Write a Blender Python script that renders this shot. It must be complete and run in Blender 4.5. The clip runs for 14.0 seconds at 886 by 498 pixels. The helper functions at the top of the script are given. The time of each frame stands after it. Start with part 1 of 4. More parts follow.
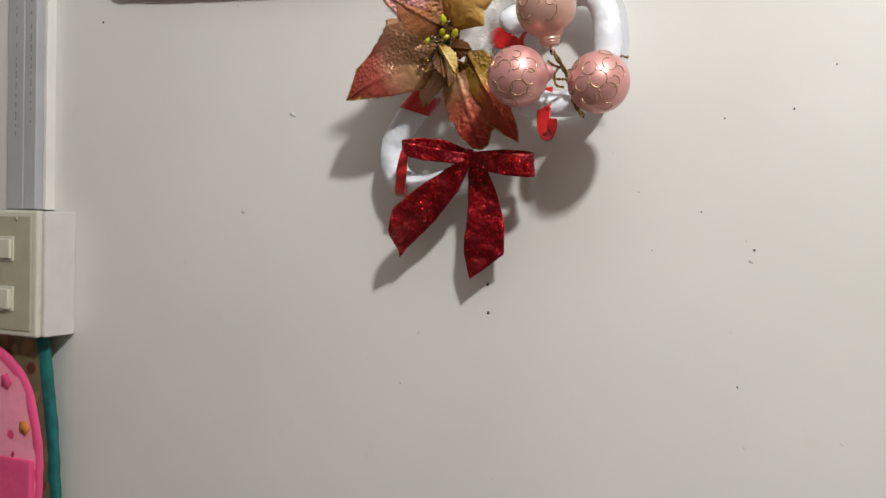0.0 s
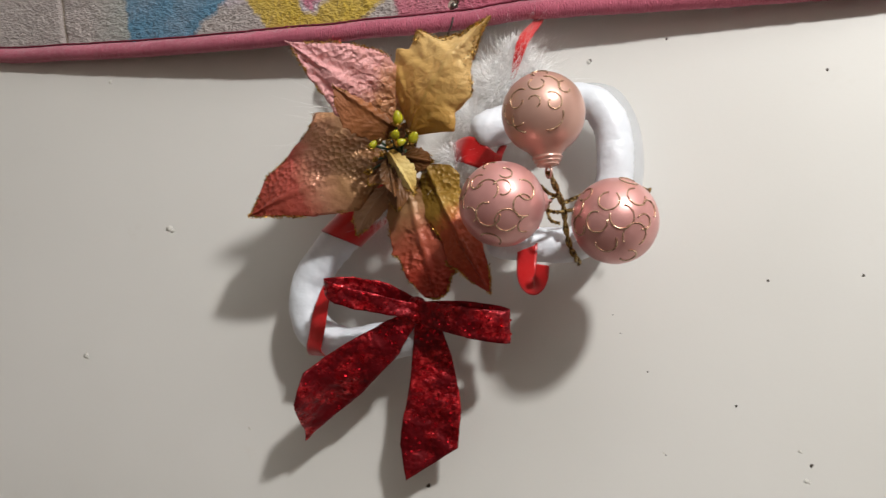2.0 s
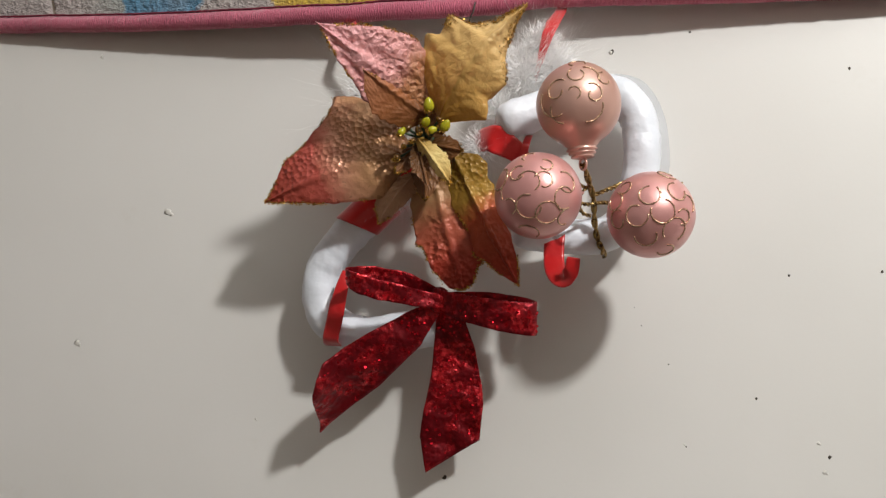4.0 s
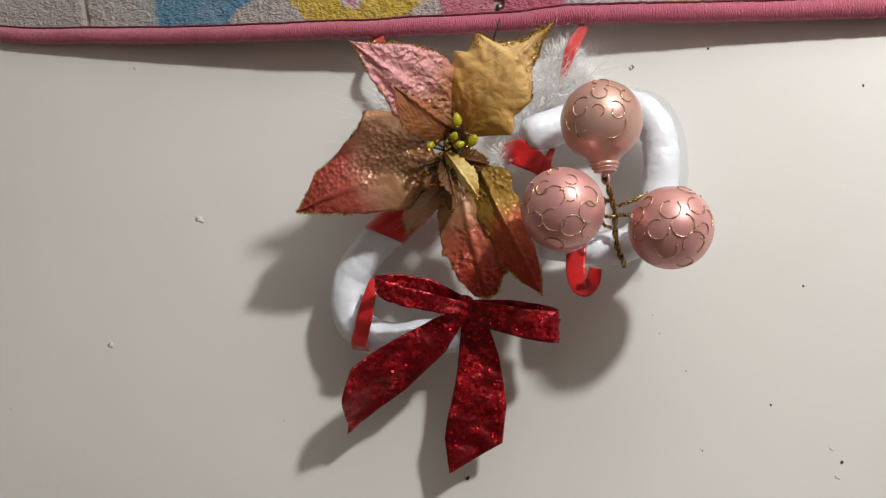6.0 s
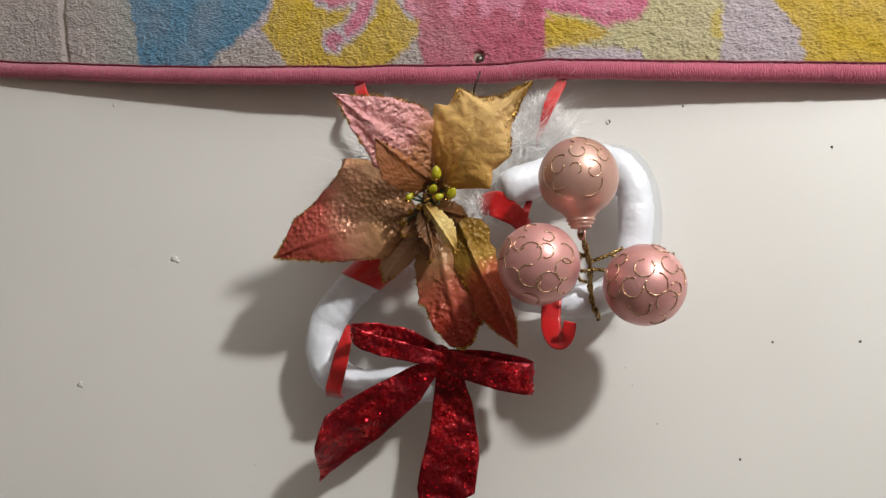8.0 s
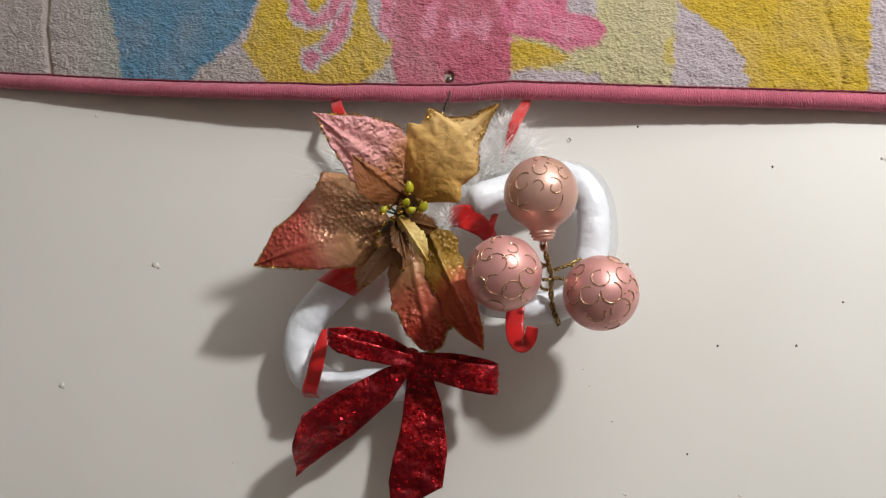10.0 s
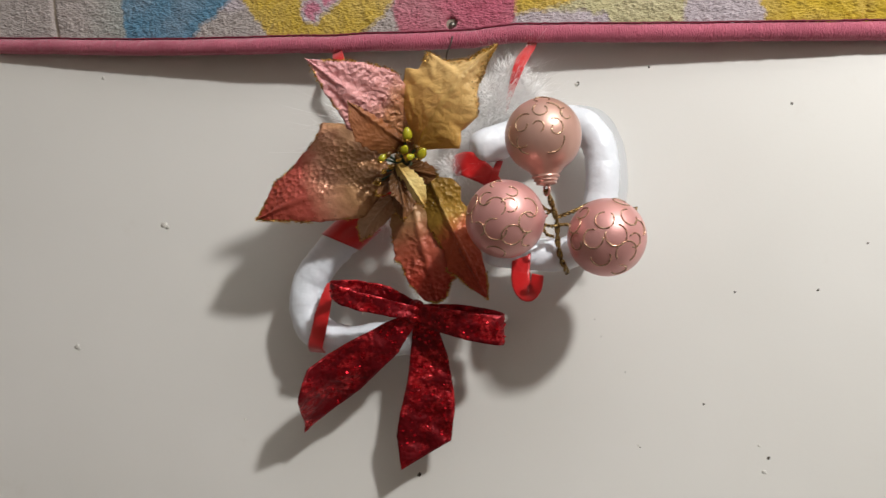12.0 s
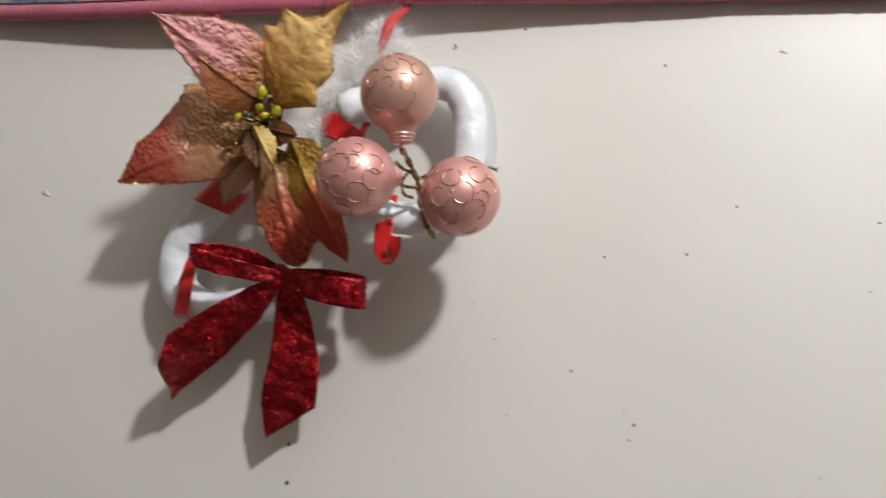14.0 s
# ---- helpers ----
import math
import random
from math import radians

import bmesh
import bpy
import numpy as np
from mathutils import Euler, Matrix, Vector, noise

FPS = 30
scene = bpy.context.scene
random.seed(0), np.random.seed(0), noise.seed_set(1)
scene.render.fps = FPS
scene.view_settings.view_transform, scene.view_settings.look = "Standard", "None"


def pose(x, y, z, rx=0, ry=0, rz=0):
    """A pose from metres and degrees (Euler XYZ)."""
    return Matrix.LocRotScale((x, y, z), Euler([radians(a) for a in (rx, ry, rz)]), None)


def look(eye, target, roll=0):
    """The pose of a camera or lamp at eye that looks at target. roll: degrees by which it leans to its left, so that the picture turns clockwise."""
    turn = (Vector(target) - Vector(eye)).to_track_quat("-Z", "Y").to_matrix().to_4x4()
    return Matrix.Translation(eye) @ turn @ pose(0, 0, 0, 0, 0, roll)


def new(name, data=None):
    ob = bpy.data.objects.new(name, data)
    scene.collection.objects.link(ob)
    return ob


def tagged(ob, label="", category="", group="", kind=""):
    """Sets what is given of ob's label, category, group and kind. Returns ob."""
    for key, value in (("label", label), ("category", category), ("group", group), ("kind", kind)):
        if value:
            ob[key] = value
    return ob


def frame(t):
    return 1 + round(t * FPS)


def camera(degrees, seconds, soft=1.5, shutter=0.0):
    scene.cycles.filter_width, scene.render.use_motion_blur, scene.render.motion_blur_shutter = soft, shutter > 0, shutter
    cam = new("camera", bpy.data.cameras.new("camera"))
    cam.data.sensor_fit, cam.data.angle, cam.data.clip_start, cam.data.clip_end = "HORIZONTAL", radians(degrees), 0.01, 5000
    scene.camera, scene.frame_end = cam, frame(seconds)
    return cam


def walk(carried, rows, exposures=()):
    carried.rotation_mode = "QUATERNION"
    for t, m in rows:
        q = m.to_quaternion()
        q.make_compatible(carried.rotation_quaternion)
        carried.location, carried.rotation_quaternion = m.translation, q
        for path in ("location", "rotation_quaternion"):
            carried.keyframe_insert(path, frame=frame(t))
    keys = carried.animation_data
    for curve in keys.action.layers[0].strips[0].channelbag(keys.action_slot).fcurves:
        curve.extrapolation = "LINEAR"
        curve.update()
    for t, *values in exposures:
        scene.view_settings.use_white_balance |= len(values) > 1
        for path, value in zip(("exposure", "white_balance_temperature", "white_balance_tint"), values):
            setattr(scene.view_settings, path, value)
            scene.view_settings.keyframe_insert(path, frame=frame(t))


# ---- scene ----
cam = camera(57.0, 14.0, 1.3, 0.5)
PATH = [
    (0, (0.301, -0.549, 1.468), (-0.601, 1.236, 1.432), 1.2),
    (0.5, (0.266, -0.511, 1.463), (-0.599, 1.291, 1.523), 1.6),
    (1, (0.22, -0.429, 1.484), (-0.571, 1.402, 1.633), 2.4),
    (1.5, (0.2, -0.396, 1.492), (-0.509, 1.459, 1.731), 4.0),
    (2, (0.202, -0.416, 1.498), (-0.441, 1.459, 1.764), 4.2),
    (2.5, (0.182, -0.415, 1.497), (-0.376, 1.489, 1.748), 3.9),
    (2.7, (0.178, -0.416, 1.5), (-0.385, 1.49, 1.73), 3.9),
    (4.8, (0.156, -0.427, 1.5), (-0.313, 1.503, 1.732), 4.7),
    (5, (0.16, -0.43, 1.502), (-0.31, 1.501, 1.727), 4.6),
    (5.5, (0.157, -0.445, 1.511), (-0.336, 1.479, 1.746), 4.6),
    (6, (0.155, -0.439, 1.503), (-0.363, 1.479, 1.729), 4.9),
    (6.5, (0.168, -0.435, 1.51), (-0.374, 1.476, 1.739), 4.5),
    (7, (0.156, -0.435, 1.506), (-0.388, 1.475, 1.737), 4.8),
    (7.5, (0.158, -0.436, 1.513), (-0.348, 1.482, 1.77), 5.5),
    (8, (0.153, -0.444, 1.515), (-0.305, 1.481, 1.807), 5.9),
    (8.5, (0.154, -0.448, 1.516), (-0.279, 1.48, 1.825), 6.3),
    (8.7, (0.156, -0.446, 1.515), (-0.271, 1.482, 1.829), 6.5),
    (10.8, (0.152, -0.486, 1.513), (-0.2, 1.461, 1.808), 5.4),
    (11, (0.151, -0.485, 1.511), (-0.212, 1.46, 1.802), 5.2),
    (11.5, (0.17, -0.471, 1.509), (-0.231, 1.469, 1.781), 5.3),
    (12, (0.175, -0.456, 1.504), (-0.298, 1.472, 1.741), 5.0),
    (12.5, (0.177, -0.456, 1.507), (-0.375, 1.453, 1.734), 4.7),
    (13, (0.191, -0.441, 1.507), (-0.385, 1.461, 1.726), 4.9),
    (13.5, (0.214, -0.433, 1.506), (-0.334, 1.48, 1.714), 5.0),
    (14, (0.242, -0.429, 1.492), (-0.228, 1.501, 1.731), 5.2),
]
walk(cam, [(t, look(eye, target, roll)) for t, eye, target, roll in PATH], [(0, 0.09), (1.0, 0.06), (2.0, 0.02), (5.0, 0.0), (12.5, 0.0), (13.5, -0.01), (14.0, -0.08)])

# ---- light: one bright lamp high to the right, the added unseen room sends the rest back ----
LAMP = (0.64, -0.76, 2.19)
lamp_data = bpy.data.lights.new("ceiling_lamp", "POINT")
lamp_data.energy = 41.0
lamp_data.color = (0.955, 0.955, 0.93)
lamp_data.shadow_soft_size = 0.04
lamp = new("ceiling_lamp", lamp_data)
lamp.location = LAMP
world = bpy.data.worlds.new("room_dark")
world.use_nodes = True
world.node_tree.nodes["Background"].inputs[0].default_value = (0.01, 0.01, 0.01, 1)
scene.world = world


# ---- materials ----
def srgb(r, g, b):
    return tuple((c / 255 / 12.92 if c <= 10 else ((c / 255 + 0.055) / 1.055) ** 2.4) for c in (r, g, b)) + (1.0,)


class Mat:
    """A small builder round one node material."""

    def __init__(self, name, rough=0.5, metal=0.0, **sockets):
        self.m = bpy.data.materials.new(name)
        self.m.use_nodes = True
        self.t = self.m.node_tree
        self.b = self.t.nodes["Principled BSDF"]
        self.b.inputs["Roughness"].default_value = rough
        self.b.inputs["Metallic"].default_value = metal
        for key, value in sockets.items():
            self.b.inputs[key.replace("_", " ")].default_value = value
        self.coord = self.node("ShaderNodeTexCoord")

    def node(self, kind):
        return self.t.nodes.new(kind)

    def link(self, a, b):
        self.t.links.new(a, b)

    def noise(self, scale, detail=3.0, rough=0.5, stretch=None):
        n = self.node("ShaderNodeTexNoise")
        n.inputs["Scale"].default_value = scale
        n.inputs["Detail"].default_value = detail
        n.inputs["Roughness"].default_value = rough
        self.place(n, stretch)
        return n.outputs["Fac"]

    def place(self, n, stretch):
        if stretch:
            mp = self.node("ShaderNodeMapping")
            mp.inputs["Scale"].default_value = stretch
            self.link(self.coord.outputs["Object"], mp.inputs["Vector"])
            self.link(mp.outputs["Vector"], n.inputs["Vector"])
        else:
            self.link(self.coord.outputs["Object"], n.inputs["Vector"])

    def cells(self, scale, feature="F1", out="Distance", stretch=None):
        n = self.node("ShaderNodeTexVoronoi")
        n.feature = feature
        n.inputs["Scale"].default_value = scale
        self.place(n, stretch)
        return n.outputs[out]

    def ramp(self, fac, stops):
        r = self.node("ShaderNodeValToRGB")
        e = r.color_ramp.elements
        while len(e) < len(stops):
            e.new(0.5)
        for item, (pos, col) in zip(e, stops):
            item.position, item.color = pos, col
        self.link(fac, r.inputs["Fac"])
        return r.outputs["Color"]

    def mix(self, fac, a, b, mode="MIX"):
        n = self.node("ShaderNodeMix")
        n.data_type, n.blend_type = "RGBA", mode
        for sock, value in ((n.inputs["Factor"], fac), (n.inputs[6], a), (n.inputs[7], b)):
            if isinstance(value, (tuple, float)):
                sock.default_value = value
            else:
                self.link(value, sock)
        return n.outputs[2]

    def colour(self, c):
        if isinstance(c, tuple):
            self.b.inputs["Base Color"].default_value = c
        else:
            self.link(c, self.b.inputs["Base Color"])
        return self

    def rough(self, fac, lo, hi):
        n = self.node("ShaderNodeMapRange")
        n.inputs["To Min"].default_value, n.inputs["To Max"].default_value = lo, hi
        self.link(fac, n.inputs["Value"])
        self.link(n.outputs["Result"], self.b.inputs["Roughness"])
        return self

    def bump(self, *layers):
        last = None
        for height, strength, distance in layers:
            n = self.node("ShaderNodeBump")
            n.inputs["Strength"].default_value, n.inputs["Distance"].default_value = strength, distance
            self.link(height, n.inputs["Height"])
            if last:
                self.link(last, n.inputs["Normal"])
            last = n.outputs["Normal"]
        self.link(last, self.b.inputs["Normal"])
        return self


def plain(name, col, rough=0.5, metal=0.0, vary=0.12, scale=60.0, relief=0.15, **sockets):
    """A surface of one colour with two scales of wear and a fine relief."""
    k = Mat(name, rough, metal, **sockets)
    dark = tuple(c * (1 - vary) for c in col[:3]) + (1,)
    light = tuple(min(1, c * (1 + vary * 0.6)) for c in col[:3]) + (1,)
    k.colour(k.mix(k.noise(scale * 6, 4), k.ramp(k.noise(scale, 3), [(0.35, dark), (0.65, light)]), col))
    k.rough(k.noise(scale * 2), max(0.02, rough - 0.08), min(1, rough + 0.08))
    k.bump((k.noise(scale * 20, 2), relief, 0.0004))
    return k.m


def wall_paint():
    k = Mat("wall_paint", 0.42)
    base = k.ramp(k.noise(5, 4), [(0.3, srgb(219, 216, 211)), (0.7, srgb(226, 223, 219))])
    smudge = k.ramp(k.noise(22, 6, 0.7), [(0.62, (0, 0, 0, 1)), (0.8, (1, 1, 1, 1))])
    k.colour(k.mix(k.mix(0.16, (0, 0, 0, 1), smudge), base, srgb(186, 172, 150)))
    k.rough(k.noise(14, 4), 0.34, 0.5)
    k.bump((k.noise(9, 2), 0.25, 0.004), (k.noise(420, 3), 0.08, 0.0004))
    return k.m


def petal_cloth(name, stops, comb=400.0, shine=0.2, ribs=0.07, press=0.95, metal=0.32, crush=0.0):
    """Metallised cloth, coloured from the heart to the tip, with a pressed honeycomb."""
    k = Mat(name, 0.36, metal)
    uv = k.node("ShaderNodeSeparateXYZ")
    k.link(k.coord.outputs["UV"], uv.inputs[0])
    drift = k.node("ShaderNodeMath")
    drift.operation = "MULTIPLY_ADD"
    drift.inputs[1].default_value, drift.inputs[2].default_value = 0.34, -0.17
    k.link(k.noise(55, 4, 0.65), drift.inputs[0])
    total = k.node("ShaderNodeMath")
    total.operation = "ADD"
    k.link(uv.outputs["Y"], total.inputs[0])
    k.link(drift.outputs[0], total.inputs[1])
    col = k.ramp(total.outputs[0], stops)
    weave = k.noise(900, 2)
    k.colour(k.mix(k.mix(0.22, (0, 0, 0, 1), weave), col, k.mix(0.7, col, (0, 0, 0, 1))))
    k.rough(k.noise(300, 3), shine, shine + 0.22)
    # side veins run out from the midrib
    away = k.node("ShaderNodeMath")
    away.operation = "SUBTRACT"
    k.link(uv.outputs["X"], away.inputs[0])
    away.inputs[1].default_value = 0.5
    far = k.node("ShaderNodeMath")
    far.operation = "ABSOLUTE"
    k.link(away.outputs[0], far.inputs[0])
    slope = k.node("ShaderNodeMath")
    slope.operation = "MULTIPLY_ADD"
    slope.inputs[1].default_value = -1.1
    k.link(far.outputs[0], slope.inputs[0])
    k.link(uv.outputs["Y"], slope.inputs[2])
    beat = k.node("ShaderNodeMath")
    beat.operation = "MULTIPLY"
    beat.inputs[1].default_value = 40.0
    k.link(slope.outputs[0], beat.inputs[0])
    vein = k.node("ShaderNodeMath")
    vein.operation = "SINE"
    k.link(beat.outputs[0], vein.inputs[0])
    pressed = k.mix(k.ramp(k.noise(45, 2), [(0.42, (0.15, 0.15, 0.15, 1)), (0.6, (1, 1, 1, 1))]), (0.5, 0.5, 0.5, 1), k.cells(comb))
    layers = [(k.noise(70, 3), 0.22, 0.004), (vein.outputs[0], ribs, 0.0008), (pressed, press, 0.0018), (k.noise(1500, 2), 0.3, 0.0003)]
    if crush:
        # crushed foil: sharp creases between flat facets
        layers.insert(1, (k.cells(150, "DISTANCE_TO_EDGE", stretch=(1.0, 1.0, 1.5)), crush, 0.004))
        layers.insert(2, (k.noise(260, 5, 0.7), crush, 0.002))
    k.bump(*layers)
    # thin cloth lets some light through
    out = k.t.nodes["Material Output"]
    glow = k.node("ShaderNodeBsdfTranslucent")
    k.link(col, glow.inputs["Color"])
    both = k.node("ShaderNodeMixShader")
    both.inputs[0].default_value = 0.22
    k.link(k.b.outputs[0], both.inputs[1])
    k.link(glow.outputs[0], both.inputs[2])
    k.link(both.outputs[0], out.inputs["Surface"])
    return k.m


def glitter(name, col, deep, rough=0.28, size=1100.0, metal=0.85, tilt=1.0):
    """Loose sparkling flakes: every flake has its own tilt."""
    k = Mat(name, rough, metal)
    flakes = k.node("ShaderNodeTexVoronoi")
    flakes.inputs["Scale"].default_value = size
    k.link(k.coord.outputs["Object"], flakes.inputs["Vector"])
    sep = k.node("ShaderNodeSeparateColor")
    k.link(flakes.outputs["Color"], sep.inputs[0])
    k.colour(k.ramp(sep.outputs[0], [(0.1, deep), (0.75, col)]))
    k.bump((sep.outputs[1], tilt, 0.0012), (k.noise(size * 0.4, 2), 0.5, 0.0008))
    return k.m


def satin(name, col, along=90.0, rough=0.3, coat=0.35):
    k = Mat(name, rough, 0.0)
    k.b.inputs["Sheen Weight"].default_value = 0.25
    k.b.inputs["Anisotropic"].default_value = 0.5
    k.colour(k.mix(k.noise(40, 3), tuple(c * 0.86 for c in col[:3]) + (1,), col))
    k.rough(k.noise(130, 3), rough - 0.06, rough + 0.1)
    k.b.inputs["Coat Weight"].default_value = coat
    k.b.inputs["Coat Roughness"].default_value = 0.3
    k.bump((k.noise(along, 3), 0.5, 0.003), (k.noise(2200, 1), 0.08, 0.0002))
    return k.m


def sequin():
    """Dark red glitter ribbon: deep red cloth, crushed foil in loose patches."""
    k = Mat("red_glitter_ribbon", 0.26, 0.62)
    flakes = k.node("ShaderNodeTexVoronoi")
    flakes.inputs["Scale"].default_value = 520.0
    k.link(k.coord.outputs["Object"], flakes.inputs["Vector"])
    sep = k.node("ShaderNodeSeparateColor")
    k.link(flakes.outputs["Color"], sep.inputs[0])
    patch = k.ramp(k.noise(62, 5, 0.7), [(0.47, (0, 0, 0, 1)), (0.62, (1, 1, 1, 1))])
    crumb = k.ramp(k.noise(420, 3, 0.7), [(0.45, (0, 0, 0, 1)), (0.62, (1, 1, 1, 1))])
    red = k.ramp(sep.outputs[0], [(0.0, srgb(120, 4, 14)), (0.6, srgb(190, 18, 30)), (0.95, srgb(236, 60, 66))])
    cloth = k.mix(k.mix(0.3, (0, 0, 0, 1), crumb), srgb(120, 6, 20), srgb(44, 1, 6))
    k.colour(k.mix(patch, cloth, red))
    k.rough(patch, 0.42, 0.2)
    k.bump((k.noise(55, 3, 0.5), 0.8, 0.008), (k.noise(300, 3), 0.15, 0.0012), (k.mix(patch, (0.5, 0.5, 0.5, 1), sep.outputs[1]), 0.8, 0.0018))
    return k.m


def pearl(name, a, b):
    k = Mat(name, 0.24, 0.5)
    k.colour(k.ramp(k.noise(40, 3), [(0.3, a), (0.7, b)]))
    k.b.inputs["Coat Weight"].default_value = 0.25
    k.b.inputs["Coat Roughness"].default_value = 0.2
    k.rough(k.noise(90, 3), 0.33, 0.43)
    k.bump((k.noise(120, 2), 0.12, 0.001))
    return k.m


def fluff(name, through_light, open_share, white):
    k = Mat(name, 0.8)
    k.colour(k.mix(k.noise(80, 2), tuple(c * 0.97 for c in white[:3]) + (1,), white))
    k.b.inputs["Transmission Weight"].default_value = 0.0
    k.b.inputs["Subsurface Weight"].default_value = 0.0
    out = k.t.nodes["Material Output"]
    tr = k.node("ShaderNodeBsdfTranslucent")
    tr.inputs["Color"].default_value = (0.99, 0.98, 0.98, 1)
    clear = k.node("ShaderNodeBsdfTransparent")
    m1, m2 = k.node("ShaderNodeMixShader"), k.node("ShaderNodeMixShader")
    m1.inputs[0].default_value, m2.inputs[0].default_value = through_light, open_share
    k.link(k.b.outputs[0], m1.inputs[1])
    k.link(tr.outputs[0], m1.inputs[2])
    k.link(m1.outputs[0], m2.inputs[1])
    k.link(clear.outputs[0], m2.inputs[2])
    k.link(m2.outputs[0], out.inputs["Surface"])
    return k.m


def plush():
    """Cut pile: the dyed pattern sits on the yarn as a colour attribute; worn tips are paler."""
    k = Mat("plush_pile", 0.95)
    dye = k.node("ShaderNodeAttribute")
    dye.attribute_name = "dye"
    curl = k.cells(620, stretch=(0.8, 1.0, 1.35))
    fleck = k.noise(900, 3, 0.7)
    col = k.mix(fleck, k.mix(0.76, (0, 0, 0, 1), dye.outputs["Color"]), dye.outputs["Color"])
    worn = k.mix(k.ramp(k.noise(28, 5, 0.6), [(0.4, (0, 0, 0, 1)), (0.75, (0.3, 0.3, 0.3, 1))]), col, srgb(176, 160, 156))
    k.colour(k.mix(k.ramp(k.noise(60, 4, 0.7), [(0.5, (0, 0, 0, 1)), (0.8, (0.3, 0.3, 0.3, 1))]), worn, k.mix(0.6, worn, (0, 0, 0, 1))))
    k.b.inputs["Sheen Weight"].default_value = 0.12
    k.bump((k.noise(150, 3), 0.4, 0.003), (curl, 0.5, 0.0020), (fleck, 0.45, 0.0012))
    return k.m


def binding_yarn():
    k = Mat("pink_binding_yarn", 0.75)
    wave = k.node("ShaderNodeTexWave")
    wave.bands_direction = "X"
    wave.inputs["Scale"].default_value, wave.inputs["Distortion"].default_value = 260.0, 11.0
    wave.inputs["Detail"].default_value = 2.0
    k.link(k.coord.outputs["Object"], wave.inputs["Vector"])
    base = k.ramp(k.noise(26, 4), [(0.3, srgb(160, 62, 86)), (0.7, srgb(184, 82, 106))])
    k.colour(k.mix(k.mix(0.3, (0, 0, 0, 1), wave.outputs["Fac"]), base, srgb(222, 130, 152)))
    k.b.inputs["Sheen Weight"].default_value = 0.3
    k.bump((k.noise(45, 3), 0.5, 0.003), (wave.outputs["Fac"], 0.5, 0.0008), (k.noise(700, 3), 0.5, 0.0008))
    return k.m


def printed_cotton(name, base, spots, scale, lo=0.16, hi=0.22):
    """Quilted cotton with a scattered print."""
    k = Mat(name, 0.85)
    dot = k.node("ShaderNodeTexVoronoi")
    dot.inputs["Scale"].default_value = scale
    k.link(k.coord.outputs["Object"], dot.inputs["Vector"])
    inside = k.ramp(dot.outputs["Distance"], [(lo, (1, 1, 1, 1)), (hi, (0, 0, 0, 1))])
    sep = k.node("ShaderNodeSeparateColor")
    k.link(dot.outputs["Color"], sep.inputs[0])
    tint = k.ramp(sep.outputs[0], [(i / max(1, len(spots) - 1), c) for i, c in enumerate(spots)])
    ground = k.mix(k.noise(50, 4), tuple(c * 0.86 for c in base[:3]) + (1,), base)
    k.colour(k.mix(inside, ground, tint))
    k.bump((k.noise(60, 3), 0.4, 0.004), (k.noise(1600, 1), 0.25, 0.0003))
    return k.m


WALL = wall_paint()
# Tints of the unseen room, set for the strength and warmth of its bounce.
ROOM = plain("fill_wall_paint", (0.42, 0.38, 0.34, 1), 0.7, vary=0.06, scale=4)
CEILING = plain("fill_ceiling_paint", (0.6, 0.6, 0.6, 1), 0.8, vary=0.05, scale=3)
FLOOR = plain("fill_floor", (0.22, 0.17, 0.13, 1), 0.45, vary=0.2, scale=4)
GOLD = srgb(200, 150, 50)
P_PINK = petal_cloth("petal_pink", [(0.0, srgb(150, 98, 46)), (0.22, srgb(204, 142, 100)), (0.36, srgb(244, 178, 174)), (1.0, srgb(255, 190, 194))], 460.0, 0.18, 0.1, 0.7, 0.12, 0.55)
P_GOLD = petal_cloth("petal_gold", [(0.0, srgb(196, 142, 54)), (0.3, srgb(236, 190, 110)), (0.75, srgb(252, 216, 150)), (1.0, srgb(196, 146, 60))], 620.0, 0.3, 0.11, 0.15, 0.05, 0.22)
# The heart stop is darkened: shade near the middle is put in the ramp.
P_RED = petal_cloth("petal_shaded_gold_to_red", [(0.0, srgb(122, 76, 36)), (0.26, srgb(206, 156, 112)), (0.44, srgb(222, 160, 130)), (0.58, srgb(214, 106, 92)), (1.0, srgb(188, 80, 64))], 380.0, 0.2, 0.07, 0.75, 0.3)
P_DEEP = petal_cloth("petal_gold_to_deep_red", [(0.0, srgb(136, 92, 40)), (0.3, srgb(190, 142, 98)), (0.5, srgb(196, 104, 78)), (0.75, srgb(186, 66, 48)), (1.0, srgb(176, 56, 40))], 400.0, 0.3, metal=0.14)
P_GOLDRED = petal_cloth("petal_yellow_gold_to_red", [(0.0, srgb(140, 104, 32)), (0.36, srgb(184, 142, 58)), (0.5, srgb(194, 90, 54)), (1.0, srgb(184, 56, 38))], 400.0, 0.3, metal=0.16)
P_BEIGE = petal_cloth("petal_beige", [(0.0, srgb(132, 88, 48)), (0.5, srgb(208, 164, 130)), (1.0, srgb(214, 172, 142))], 620.0, 0.36, 0.2, 0.25, 0.1)
# Brown-gold cloth made darker: shade in the flower's heart is put in the colour.
P_BROWN = petal_cloth("petal_shaded_brown_gold", [(0.0, srgb(70, 44, 14)), (0.5, srgb(110, 70, 34)), (1.0, srgb(150, 100, 60))], 620.0, 0.36, 0.2, 0.25, 0.1)
P_TAN = petal_cloth("petal_orange_tan", [(0.0, srgb(112, 66, 26)), (0.5, srgb(178, 112, 68)), (1.0, srgb(190, 124, 88))], 620.0, 0.4, 0.12, 0.15, 0.05)
P_CREAM = petal_cloth("petal_cream", [(0.0, srgb(196, 150, 66)), (0.5, srgb(240, 216, 146)), (1.0, srgb(222, 184, 104))], 620.0, 0.4, 0.15, 0.25, 0.08)
